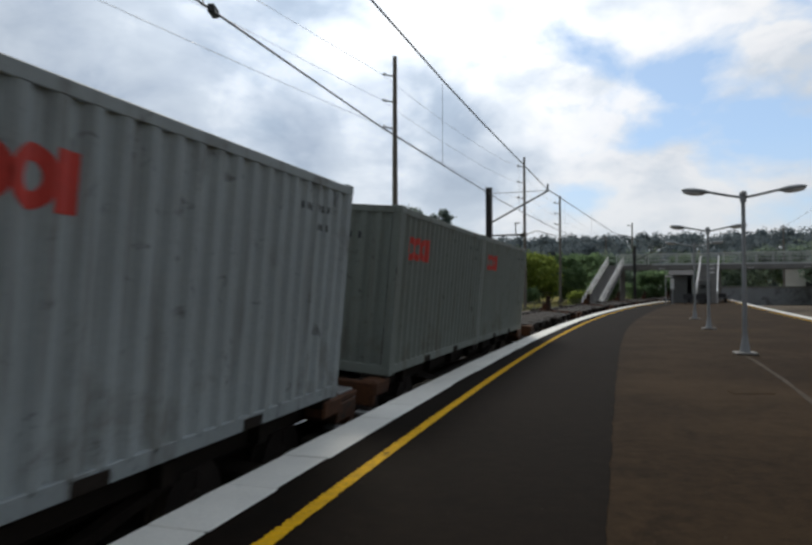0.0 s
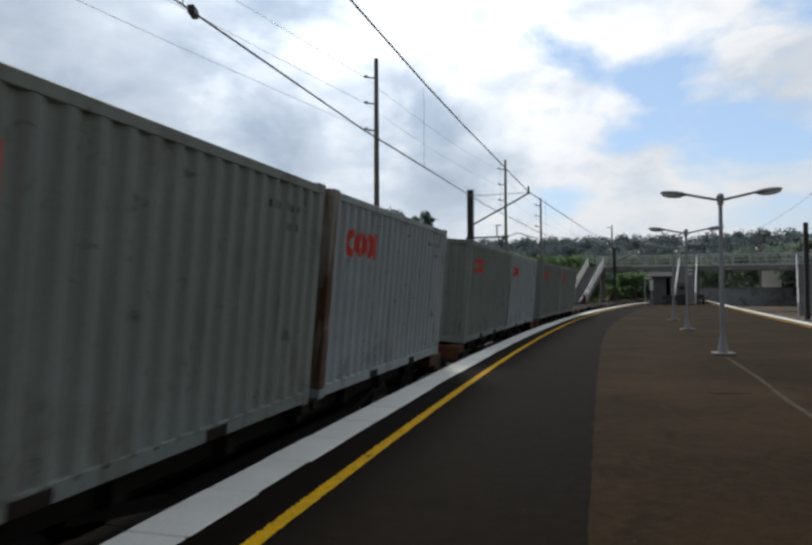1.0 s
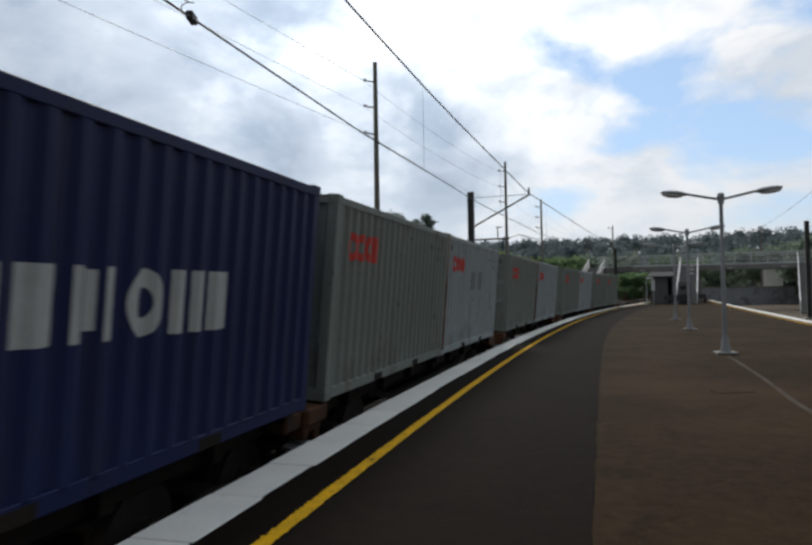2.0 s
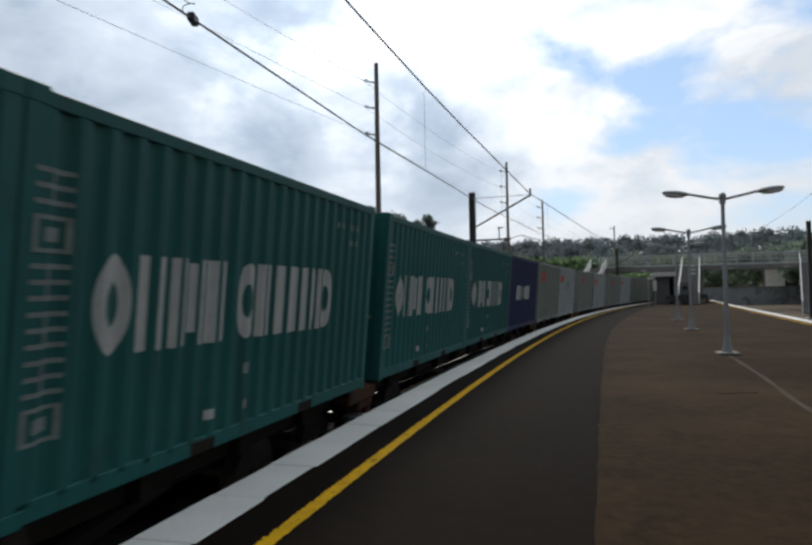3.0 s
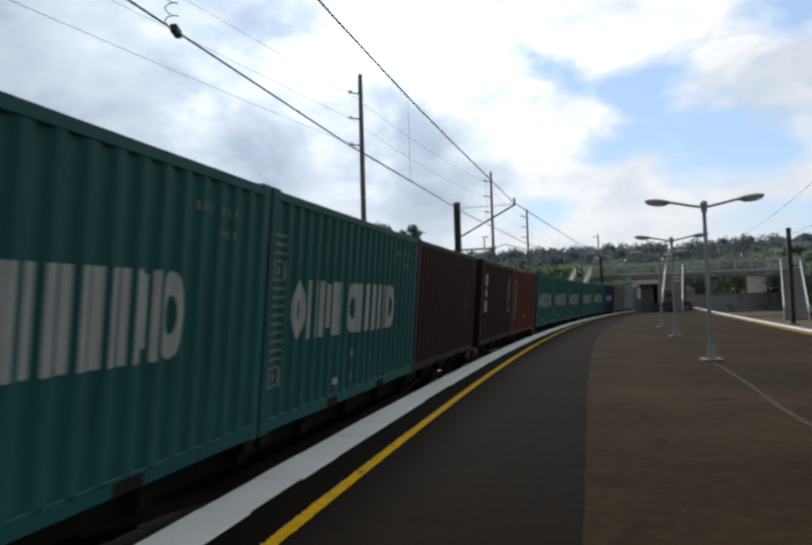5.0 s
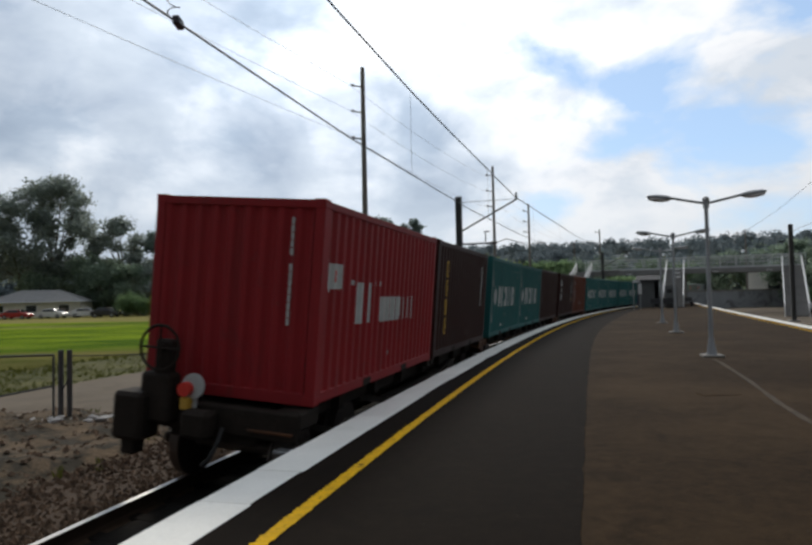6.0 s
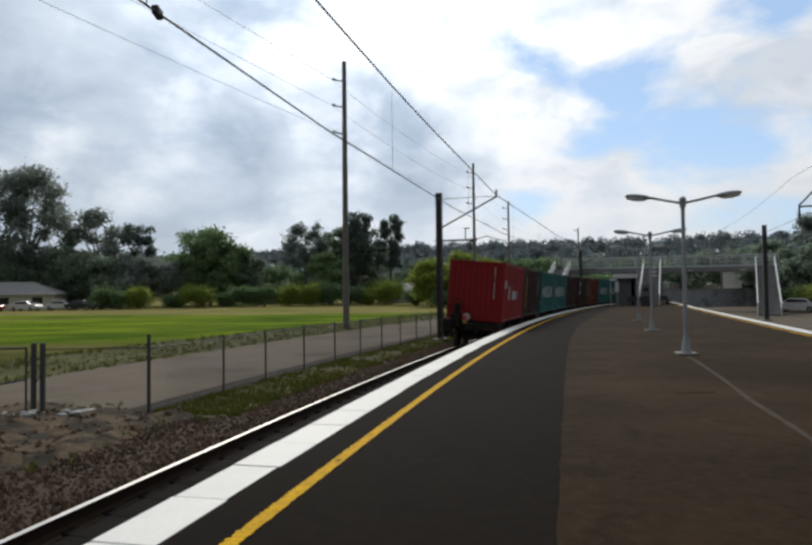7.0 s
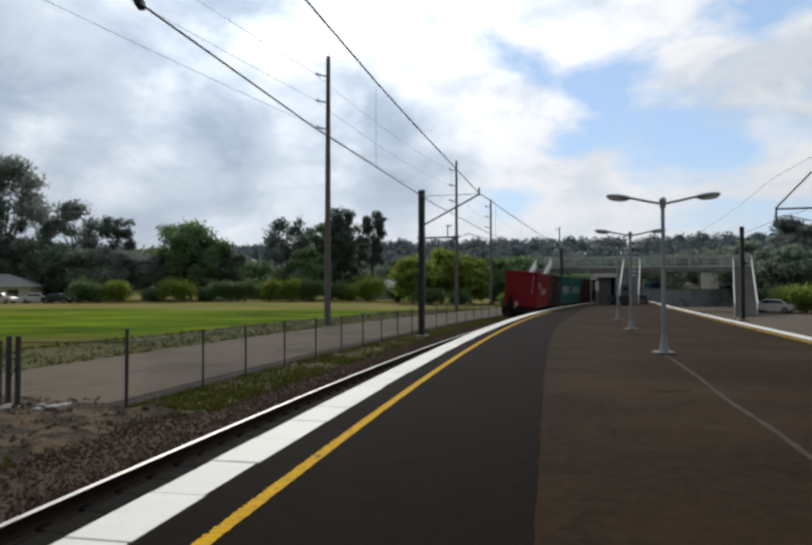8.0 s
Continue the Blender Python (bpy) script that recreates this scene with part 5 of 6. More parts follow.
# ---- footbridge ----
def stair(parent, top, foot, width, tag, ramp_posts=True):
    """A straight stair with solid pale balustrades, from its top to its foot."""
    top, foot = Vector(top), Vector(foot)
    flat = Vector((foot.x - top.x, foot.y - top.y, 0))
    run, rise = flat.length, top.z - foot.z
    f = flat.normalized()
    side = Vector((f.y, -f.x, 0))
    n = int(round(rise / 0.17))
    bm = B()
    for i in range(n):
        a = top + f * (run * i / n) + Vector((0, 0, -rise * i / n))
        b = top + f * (run * (i + 1) / n) + Vector((0, 0, -rise * i / n))
        beam(bm, a + Vector((0, 0, -0.09)), b + Vector((0, 0, -0.09)), width, 0.17)
    part("tread", bm, "bridge_deck", parent)
    for sx in (-1, 1):
        o = side * (sx * width / 2)
        bm = B()
        beam(bm, top + o + Vector((0, 0, -0.25)), foot + o + Vector((0, 0, -0.25)), 0.12, 0.35)
        part("stringer", bm, "bridge_deck", parent)
        bm = B()
        for k in (0.25, 0.5, 0.75, 1.0):
            beam(bm, top + o + Vector((0, 0, k)), foot + o + Vector((0, 0, k)), 0.05, 0.06)
        beam(bm, top + o + Vector((0, 0, 1.08)), foot + o + Vector((0, 0, 1.08)), 0.10, 0.09)
        for i in range(9):
            p = top.lerp(foot, i / 8) + o
            beam(bm, p + Vector((0, 0, -0.1)), p + Vector((0, 0, 1.1)), 0.06, 0.06)
        part("balustrade", bm, "bridge_white", parent, "white painted stair railing")


def build_bridge():
    br = thing("footbridge", "grey steel footbridge with pale railings and three stairs", "bridge")
    a, b = Vector((26.6, 83.5, 4.3)), Vector((48.0, 72.8, 4.2))
    d = (b - a).normalized()
    side = Vector((d.y, -d.x, 0)).normalized()
    bm = B()
    beam(bm, a + Vector((0, 0, -0.25)), b + Vector((0, 0, -0.25)), 2.6, 0.22)
    part("deck", bm, "bridge_deck", br)
    for sx in (-1, 1):
        o = side * (1.3 * sx)
        part("girder", beam(B(), a + o + Vector((0, 0, -0.35)), b + o + Vector((0, 0, -0.35)), 0.2, 0.55), "bridge_deck", br)
        bm = B()
        for z, k in ((0.06, 0.10), (0.6, 0.04), (1.0, 0.05), (1.3, 0.09)):
            beam(bm, a + o + Vector((0, 0, z)), b + o + Vector((0, 0, z)), 0.05, k)
        for i in range(15):
            p = a.lerp(b, i / 14) + o
            beam(bm, p, p + Vector((0, 0, 1.35)), 0.06, 0.06)
        part("railing", bm, "bridge_rail", br)
        # mesh infill as thin uprights
        bm = B()
        for i in range(90):
            p = a.lerp(b, i / 89) + o
            box(bm, (p.x - 0.010, p.y - 0.010, p.z), (p.x + 0.010, p.y + 0.010, p.z + 1.3))
        part("infill", bm, "bridge_rail", br)
    for q, zb in ((a.lerp(b, 0.02), -0.9), (a.lerp(b, 0.48), 0.0), (a.lerp(b, 0.97), -0.9)):
        for sx in (-1, 1):
            o = side * (0.95 * sx)
            bm = B()
            beam(bm, Vector((q.x, q.y, zb)) + o, Vector((q.x, q.y, 4.0)) + o, 0.3, 0.3)
            part("pier", bm, "bridge_deck", br)
    stair(br, (26.0, 82.6, 4.25), (19.9, 72.0, -0.9), 1.9, "left")
    stair(br, (35.6, 78.0, 4.2), (28.6, 63.5, 0.0), 1.9, "middle")
    stair(br, (46.6, 72.8, 4.2), (37.2, 57.6, -0.9), 1.9, "right")
    # small lights under the deck and on the stair
    for q in (0.22, 0.40, 0.62, 0.85):
        p = a.lerp(b, q) - side * -1.5
        part("deck_light", box(B(), (p.x - 0.35, p.y - 0.08, 3.72), (p.x + 0.35, p.y + 0.08, 3.80), bevel=0.02), "bridge_white", br)


build_bridge()


def build_shelter():
    sh = thing("platform_shelter", "small dark clad platform shelter with a sloping roof", "shelter", pose(27.3, 66.0, 0, 0, 0, -24))
    part("back_wall", box(B(), (-1.0, 1.5, 0), (1.0, 1.6, 2.7)), "roof_dark", sh)
    for sx in (-1, 1):
        part("side_wall", box(B(), (sx * 1.0, -1.3, 0), (sx * 0.9, 1.5, 2.7)), "shelter", sh)
    part("front_wall", box(B(), (-0.9, -1.35, 0), (0.55, -1.25, 2.6)), "shelter", sh)
    bm = B()
    beam(bm, (0, -1.9, 2.68), (0, 1.9, 3.2), 2.4, 0.12)
    part("roof", bm, "roof_dark", sh)
    sg = thing("sign_board", "white platform sign on a post beside the shelter", "sign", pose(24.2, 60.5, 0, 0, 0, -24))
    part("post", rod(B(), (0, 0, 0), (0, 0, 2.6), 0.04), "lamp_paint", sg)
    part("board", box(B(), (-0.18, -0.04, 1.35), (0.14, -0.02, 2.3), bevel=0.01), "bridge_white", sg)
    for i, (x, y, w) in enumerate(((25.4, 59.0, 0.5), (26.8, 61.0, 0.6), (31.0, 66.0, 0.7))):
        bn = thing("platform_bench", "dark metal bench on the platform", "bench", pose(x, y, 0, 0, 0, -20 + i * 10), "benches on the platform")
        part("seat", box(B(), (-0.8, -0.25, 0.42), (0.8, 0.2, 0.47), bevel=0.01), "roof_dark", bn)
        part("backrest", box(B(), (-0.8, 0.2, 0.5), (0.8, 0.25, 0.9), bevel=0.01), "roof_dark", bn)
        for sx in (-0.65, 0.65):
            part("leg", box(B(), (sx - 0.03, -0.22, 0), (sx + 0.03, 0.22, 0.42)), "roof_dark", bn)
    mc = thing("ticket_machine", "grey ticket cabinet with dark panels below the stair", "cabinet", pose(27.6, 61.6, 0, 0, 0, -24))
    part("body", box(B(), (-0.55, -0.35, 0), (0.55, 0.35, 2.1), bevel=0.03), "shelter", mc)
    for z in (0.6, 1.4):
        part("panel", box(B(), (-0.35, -0.375, z), (0.1, -0.345, z + 0.35), bevel=0.01), "black", mc)


build_shelter()


def sign_post(x, y, tops, label):
    """A slim post with pale plates."""
    sp = thing("sign_post", label, "sign", pose(x, y, 0, 0, 0, -24), "posts at the end of the platform")
    part("post", rod(B(), (0, 0, 0), (0, 0, tops[0] + 0.25), 0.05), "lamp_paint", sp)
    for z in tops:
        part("plate", box(B(), (-0.02, -0.07, z), (0.55, -0.045, z + 0.16), bevel=0.008), "bridge_white", sp)
    return sp


sign_post(30.6, 67.4, (3.75, 3.35, 2.95), "slim grey post with three pale plates below the stair")
sign_post(24.0, 61.6, (2.45,), "slim grey post with a pale plate beside the shelter")


# ---- walls, buildings and cars beyond ----
def retaining_wall():
    pts = [(38.0, 88.5), (46.0, 92.0), (56.0, 92.5), (68.0, 89.0), (82.0, 80.0)]
    w = thing("wall_north", "long grey concrete retaining wall behind the footbridge", "wall", kind="structure")
    for a, b in zip(pts, pts[1:]):
        part("panel", beam(B(), (*a, 0.2), (*b, 0.2), 0.3, 2.4), "wall_grey", w)
        part("cap", beam(B(), (*a, 1.52), (*b, 1.52), 0.4, 0.24), "concrete", w)


retaining_wall()


def house(x, y, turn, w, d, wall_m, roof_m, label):
    z0 = land(x, y)
    hs = thing("house", label, "house", pose(x, y, z0, 0, 0, turn))
    part("wall", box(B(), (-w / 2, -d / 2, -0.3), (w / 2, d / 2, 2.6)), wall_m, hs)
    bm = B()
    e = 0.6
    lo = [bm.verts.new(p) for p in ((-w / 2 - e, -d / 2 - e, 2.5), (w / 2 + e, -d / 2 - e, 2.5), (w / 2 + e, d / 2 + e, 2.5), (-w / 2 - e, d / 2 + e, 2.5))]
    hi = [bm.verts.new(p) for p in ((-w / 2 + d / 2, 0, 4.6), (w / 2 - d / 2, 0, 4.6))]
    for f in ((lo[0], lo[1], hi[1], hi[0]), (lo[1], lo[2], hi[1]), (lo[2], lo[3], hi[0], hi[1]), (lo[3], lo[0], hi[0]), lo[::-1]):
        bm.faces.new(f)
    part("roof", bm, roof_m, hs)
    part("gutter", box(B(), (-w / 2 - e, -d / 2 - e - 0.1, 2.42), (w / 2 + e, -d / 2 - e, 2.54)), "bridge_white", hs)
    for i in range(3):
        xx = -w / 2 + w * (i + 0.5) / 3
        wn = part("window", box(B(), (xx - 0.8, -d / 2 - 0.03, 0.9), (xx + 0.8, -d / 2 + 0.05, 2.0)), "car_glass", hs)
        bm = B()
        for a, b in (((-0.86, 0.84), (0.86, 0.9)), ((-0.86, 2.0), (0.86, 2.06)), ((-0.86, 0.9), (-0.8, 2.0)), ((0.8, 0.9), (0.86, 2.0))):
            box(bm, (xx + a[0], -d / 2 - 0.06, a[1]), (xx + b[0], -d / 2 + 0.02, b[1]))
        part("window_frame", bm, "bridge_white", wn)
    return hs


house(-57.8, 116.0, 8, 15, 9, "pale_render", "roof_tile", "low pale house with a grey hipped roof behind parked cars")
house(-16.0, 150.0, 0, 18, 9, "pale_render", "roof_tile", "low pale house half hidden behind the hedge")
house(14.0, 150.0, -4, 16, 9, "pale_render", "roof_tile", "low pale house half hidden behind the hedge")


def pale_building():
    b = thing("warehouse", "pale rendered building beyond the footbridge", "building", pose(60.5, 95.0, 0, 0, 0, -30))
    part("wall", box(B(), (-5.5, -3, -1), (5.5, 3, 4.2)), "pale_render", b)
    part("roof", box(B(), (-5.7, -3.2, 4.2), (5.7, 3.2, 4.4)), "roof_tile", b)
    for i in range(2):
        part("window", box(B(), (-3 + i * 3.4, -3.05, 1.2), (-1.4 + i * 3.4, -2.95, 2.4)), "car_glass", b)


pale_building()


def car_shape(paint, label):
    c = thing("car", label, "car", group="parked cars")
    prof = [(-2.2, 0.45), (-2.2, 0.82), (-2.0, 0.92), (-1.55, 0.98), (-0.95, 1.42), (0.55, 1.46), (1.2, 1.0), (2.0, 0.86), (2.2, 0.70), (2.2, 0.40), (1.8, 0.28), (-1.8, 0.28)]
    bm = B()
    rings = []
    for x, k in ((-0.86, 0.97), (-0.80, 1.0), (0.80, 1.0), (0.86, 0.97)):
        ring = []
        for y, z in prof:
            inset = 0.14 if z > 1.1 else 0.0
            ring.append(bm.verts.new((x - math.copysign(inset, x), y * k, 0.28 + (z - 0.28) * k)))
        rings.append(ring)
    n = len(prof)
    for a, b in zip(rings, rings[1:]):
        for i in range(n):
            bm.faces.new((a[i], a[(i + 1) % n], b[(i + 1) % n], b[i]))
    bm.faces.new(rings[0][::-1])
    bm.faces.new(rings[-1])
    body = part("body", bm, paint, c)
    for sx in (-1, 1):
        bm = B()
        bm.faces.new([bm.verts.new(p) for p in ((sx * 0.865, -1.3, 1.02), (sx * 0.865, 1.0, 1.02), (sx * 0.735, 0.5, 1.38), (sx * 0.735, -0.9, 1.36))])
        part("side_window", bm, "car_glass", c)
        for y in (-1.35, 1.35):
            w = part("wheel", rod(B(), (sx * 0.68, y, 0.31), (sx * 0.88, y, 0.31), 0.31, seg=16), "black", c)
            part("rim", rod(B(), (sx * 0.87, y, 0.31), (sx * 0.89, y, 0.31), 0.19, seg=12), "steel_grey", w)
    for y0, z0, y1, z1 in ((-1.62, 0.99, -0.98, 1.40), (1.17, 1.03, 0.60, 1.43)):
        bm = B()
        s = 1 if y0 > 0 else -1
        bm.faces.new([bm.verts.new(p) for p in ((-0.72, y0 + 0.02 * s, z0 + 0.012), (0.72, y0 + 0.02 * s, z0 + 0.012), (0.62, y1 + 0.02 * s, z1 + 0.012), (-0.62, y1 + 0.02 * s, z1 + 0.012))])
        part("windscreen" if s > 0 else "rear_window", bm, "car_glass", c)
    for sx in (-1, 1):
        part("headlight", box(B(), (sx * 0.5, 2.16, 0.62), (sx * 0.78, 2.22, 0.74), bevel=0.02), "lamp_glass", c)
        part("tail_light", box(B(), (sx * 0.55, -2.22, 0.66), (sx * 0.8, -2.17, 0.82), bevel=0.02), "signal_red", c)
    return c


def build_cars():
    white = car_shape("car_white", "white hatchback parked at the edge of the field")
    dark = car_shape("car_dark", "dark sedan parked at the edge of the field")
    red = car_shape("car_red", "red car parked at the edge of the field")
    spots = [(white, -49.6, 103.0, -100), (red, -54.4, 102.0, -95), (dark, -42.0, 104.0, -98)]
    for ob, x, y, turn in spots:
        ob.matrix_basis = pose(x, y, land(x, y), 0, 0, turn)
    copy_thing(white, pose(-45.7, 105.5, land(-45.7, 105.5), 0, 0, -84))
    copy_thing(white, pose(-38.9, 107.5, land(-38.9, 107.5), 0, 0, -80))
    copy_thing(white, pose(-59.2, 101.5, land(-59.2, 101.5), 0, 0, -85))
    r = copy_thing(white, pose(45.6, 66.0, -0.95, 0, 0, 40))
    tagged(r, "white sedan parked on asphalt beyond the second track")


build_cars()
lot = ribbon("car_park", along_right, -20, 120, 4, [(-4.1, -1.0), (-4.6, -0.955), (-22, -0.955), (-60, -0.955)], "path")
structure(lot, "grey asphalt car park beyond the second track", "road")


# ---- trees and shrubs ----
def leaf_mesh(name, blobs, count, size, material, rng, flat=0.6, shell=0.35, rim=1.3):
    """Many small leaf clumps scattered through a set of uneven blobs (x, y, z, rx, ry, rz), denser towards their rims."""
    gen = np.random.default_rng(rng.randrange(10 ** 6))
    b = np.array(blobs)
    share = (b[:, 3] * b[:, 4] * b[:, 5]) ** 0.7
    pick = gen.choice(len(b), size=count, p=share / share.sum())
    d = gen.normal(size=(count, 3))
    d /= np.linalg.norm(d, axis=1)[:, None]
    r = np.clip(gen.normal(0.72, 0.26, count), shell * 0.3, rim)
    # lumps: each blob's rim swells and shrinks with the direction
    ph = gen.uniform(0, 6.28, (len(b), 3))[pick]
    r *= 0.85 + 0.22 * np.sin(3.1 * d[:, 0] + ph[:, 0]) * np.sin(3.7 * d[:, 1] + ph[:, 1]) + 0.12 * np.sin(5.3 * d[:, 2] + ph[:, 2])
    c = b[pick, :3] + d * b[pick, 3:] * r[:, None]
    a = gen.normal(size=(count, 3)) * (1, 1, flat)
    a /= np.linalg.norm(a, axis=1)[:, None]
    e = np.cross(a, gen.normal(size=(count, 3)))
    e /= np.linalg.norm(e, axis=1)[:, None]
    k = (size * gen.uniform(0.5, 1.4, count))[:, None]
    quad = np.stack([c + a * k, c + e * k * 0.6, c - a * k, c - e * k * 0.6 + k * np.array((0, 0, -0.25))], 1).reshape(-1, 3)
    me = bpy.data.meshes.new(name)
    me.from_pydata(quad.tolist(), [], np.arange(count * 4).reshape(-1, 4).tolist())
    me.materials.append(M[material])
    me.update()
    return me


def tree(x, y, h, w, kind, label, seed, z0=None):
    """A tapered trunk with limbs and a crown of leaf clumps with gaps."""
    rng = random.Random(seed)
    z0 = land(x, y) if z0 is None else z0
    t = thing("tree", label, "tree", pose(x, y, z0, 0, 0, rng.uniform(0, 360)), "trees round the field")
    r0 = 0.018 * h + 0.08
    lean = Vector((rng.uniform(-0.04, 0.04) * h, rng.uniform(-0.04, 0.04) * h, 0))
    bm = B()
    blobs = []
    mat = {"gum": "leaf_gum", "dark": "leaf_dark", "mid": "leaf_mid", "light": "leaf_light", "bunya": "leaf_pine"}[kind]
    if kind == "bunya":
        rod(bm, (0, 0, -0.2), (0, 0, h * 0.97), r0, 0.08)
        for i in range(44):
            f = 0.34 + 0.63 * rng.random() ** 0.8
            rad = w / 2 * (0.55 + 0.55 * math.sin(math.pi * min(1, (f - 0.3) / 0.75)) * rng.uniform(0.7, 1.1))
            a = rng.uniform(0, 6.28)
            q = rng.uniform(0.35, 0.8)
            p = (rad * q * math.cos(a), rad * q * math.sin(a), h * f)
            blobs.append((*p, rad * 0.36, rad * 0.36, rad * 0.32))
            rod(bm, (0, 0, h * f), p, 0.05, 0.02, 5)
        size, count = 0.24, 5200
    else:
        open_ = kind == "gum"
        fork = h * (0.34 if open_ else 0.2)
        rod(bm, (0, 0, -0.2), (lean.x * 0.5, lean.y * 0.5, fork), r0, r0 * 0.7, 10)
        n = 26 if open_ else 26
        for i in range(n):
            a = i * 2.4 + rng.uniform(-0.5, 0.5)
            f = rng.uniform(0.30, 0.92) if open_ else rng.uniform(0.16, 0.90)
            # widest a little above the middle, narrower to the top and the foot
            reach = w / 2 * max(0.2, 1 - abs(f - 0.58) * (1.7 if open_ else 1.5)) * rng.uniform(0.45, 0.95)
            p = (reach * math.cos(a), reach * math.sin(a), h * f)
            s = w * (rng.uniform(0.12, 0.19) if open_ else rng.uniform(0.15, 0.23))
            blobs.append((*p, s, s, s * rng.uniform(0.55, 0.85)))
            rod(bm, (lean.x * 0.5, lean.y * 0.5, fork * rng.uniform(0.75, 1.0)), p, r0 * 0.35, 0.03, 5)
        blobs.append((lean.x, lean.y, h * 0.90, w * 0.17, w * 0.17, h * 0.09))
        size, count = (0.22, int(8000 * max(1.0, (h * w / 210) ** 0.6))) if open_ else (0.27, 8000)
    part("trunk", bm, "bark", t)
    cr = new("crown", leaf_mesh("crown", blobs, count, size * (0.7 + h / 40), mat, rng))
    cr.parent = t
    return t


def bush(x, y, w, d, h, mat, label, seed, z0=None):
    rng = random.Random(seed)
    z0 = land(x, y) if z0 is None else z0
    blobs = [(rng.uniform(-0.35, 0.35) * w, rng.uniform(-0.3, 0.3) * d, h * rng.uniform(0.35, 0.62), w * 0.30, d * 0.40, h * 0.40) for _ in range(10)]
    ob = thing("bush", label, "bush", pose(x, y, z0), "shrubs along the field")
    bm = B()
    for b in blobs[:5]:
        rod(bm, (0, 0, -0.1), b[:3], 0.05, 0.02, 5)
    part("stems", bm, "bark", ob)
    cr = new("foliage", leaf_mesh("foliage", blobs, 7000, 0.125, mat, rng))
    cr.parent = ob
    return ob


# x, y, height, crown width, kind
TREES = (
    (-62.5, 130.0, 27.5, 21.0, "gum"), (-68.0, 128.0, 25.0, 18.0, "gum"), (-56.5, 130.0, 17.5, 11.0, "gum"), (-49.0, 130.0, 19.0, 13.0, "gum"), (-41.3, 128.0, 15.8, 7.5, "bunya"),
    (-49.5, 122.0, 9.0, 11.0, "dark"), (-43.5, 120.0, 9.0, 10.0, "dark"), (-38.0, 120.0, 9.2, 11.0, "gum"), (-33.5, 119.0, 8.2, 10.0, "gum"), (-75.0, 124.0, 20.0, 14.0, "gum"), (-62.0, 126.0, 10.0, 12.0, "dark"),
    (-28.6, 125.0, 14.6, 13.5, "mid"), (-24.0, 127.0, 12.0, 10.0, "mid"), (-26.5, 122.0, 9.5, 10.0, "mid"), (-20.5, 128.0, 9.5, 8.0, "dark"), (-10.3, 132.0, 16.0, 10.0, "bunya"), (-6.0, 136.0, 15.0, 9.0, "dark"),
    (-1.6, 131.0, 16.6, 9.5, "dark"), (0.2, 130.0, 18.0, 8.0, "bunya"), (3.0, 134.0, 12.5, 8.0, "dark"), (6.4, 130.0, 18.0, 6.2, "bunya"), (-5.3, 122.0, 10.0, 8.5, "mid"),
    (11.5, 104.0, 7.4, 8.0, "light"), (16.5, 107.0, 9.2, 9.5, "light"), (21.5, 108.0, 8.2, 8.0, "light"), (26.5, 113.0, 8.0, 9.0, "mid"), (31.0, 116.0, 8.5, 10.0, "mid"),
    (37.5, 120.0, 8.5, 11.0, "dark"), (45.0, 126.0, 9.0, 12.0, "dark"), (54.0, 124.0, 9.0, 12.0, "mid"), (62.0, 118.0, 9.5, 12.0, "dark"),
    (70.0, 112.0, 10.5, 13.0, "dark"), (63.0, 86.0, 12.8, 9.0, "gum"), (58.5, 90.0, 9.5, 9.0, "dark"), (68.0, 82.0, 11.0, 12.0, "dark"), (76.0, 92.0, 11.5, 13.0, "dark"),
    (57.0, 78.0, 8.5, 9.5, "dark"), (62.0, 74.0, 8.5, 10.0, "dark"), (57.5, 82.0, 8.0, 9.0, "dark"), (84.0, 86.0, 13.0, 13.0, "dark"), (36.0, 98.0, 5.5, 7.0, "mid"),
    (43.0, 102.0, 7.0, 9.0, "dark"), (29.0, 98.0, 5.0, 6.0, "mid"),
    (13.0, 124.0, 8.5, 10.0, "dark"), (5.0, 142.0, 8.5, 11.0, "dark"), (-8.0, 144.0, 9.0, 11.0, "dark"), (-16.0, 140.0, 8.5, 11.0, "mid"), (-24.0, 142.0, 9.5, 12.0, "dark"),
    (-33.0, 138.0, 9.5, 12.0, "dark"), (-42.0, 134.0, 10.5, 13.0, "dark"), (-53.0, 126.0, 11.5, 13.0, "dark"), (20.0, 128.0, 8.5, 11.0, "dark"),
)
TREE_LABELS = {
    "gum": "tall grey-green gum tree with an open crown", "dark": "dark green broadleaf tree with a dense crown",
    "mid": "mid-green rounded broadleaf tree by the field", "light": "yellow-green drooping tree in full leaf", "bunya": "tall slim dark conifer with a tufted round top",
}
for i_, (x_, y_, h_, w_, k_) in enumerate(TREES):
    tree(x_, y_, h_, w_, k_, TREE_LABELS[k_], 40 + i_)

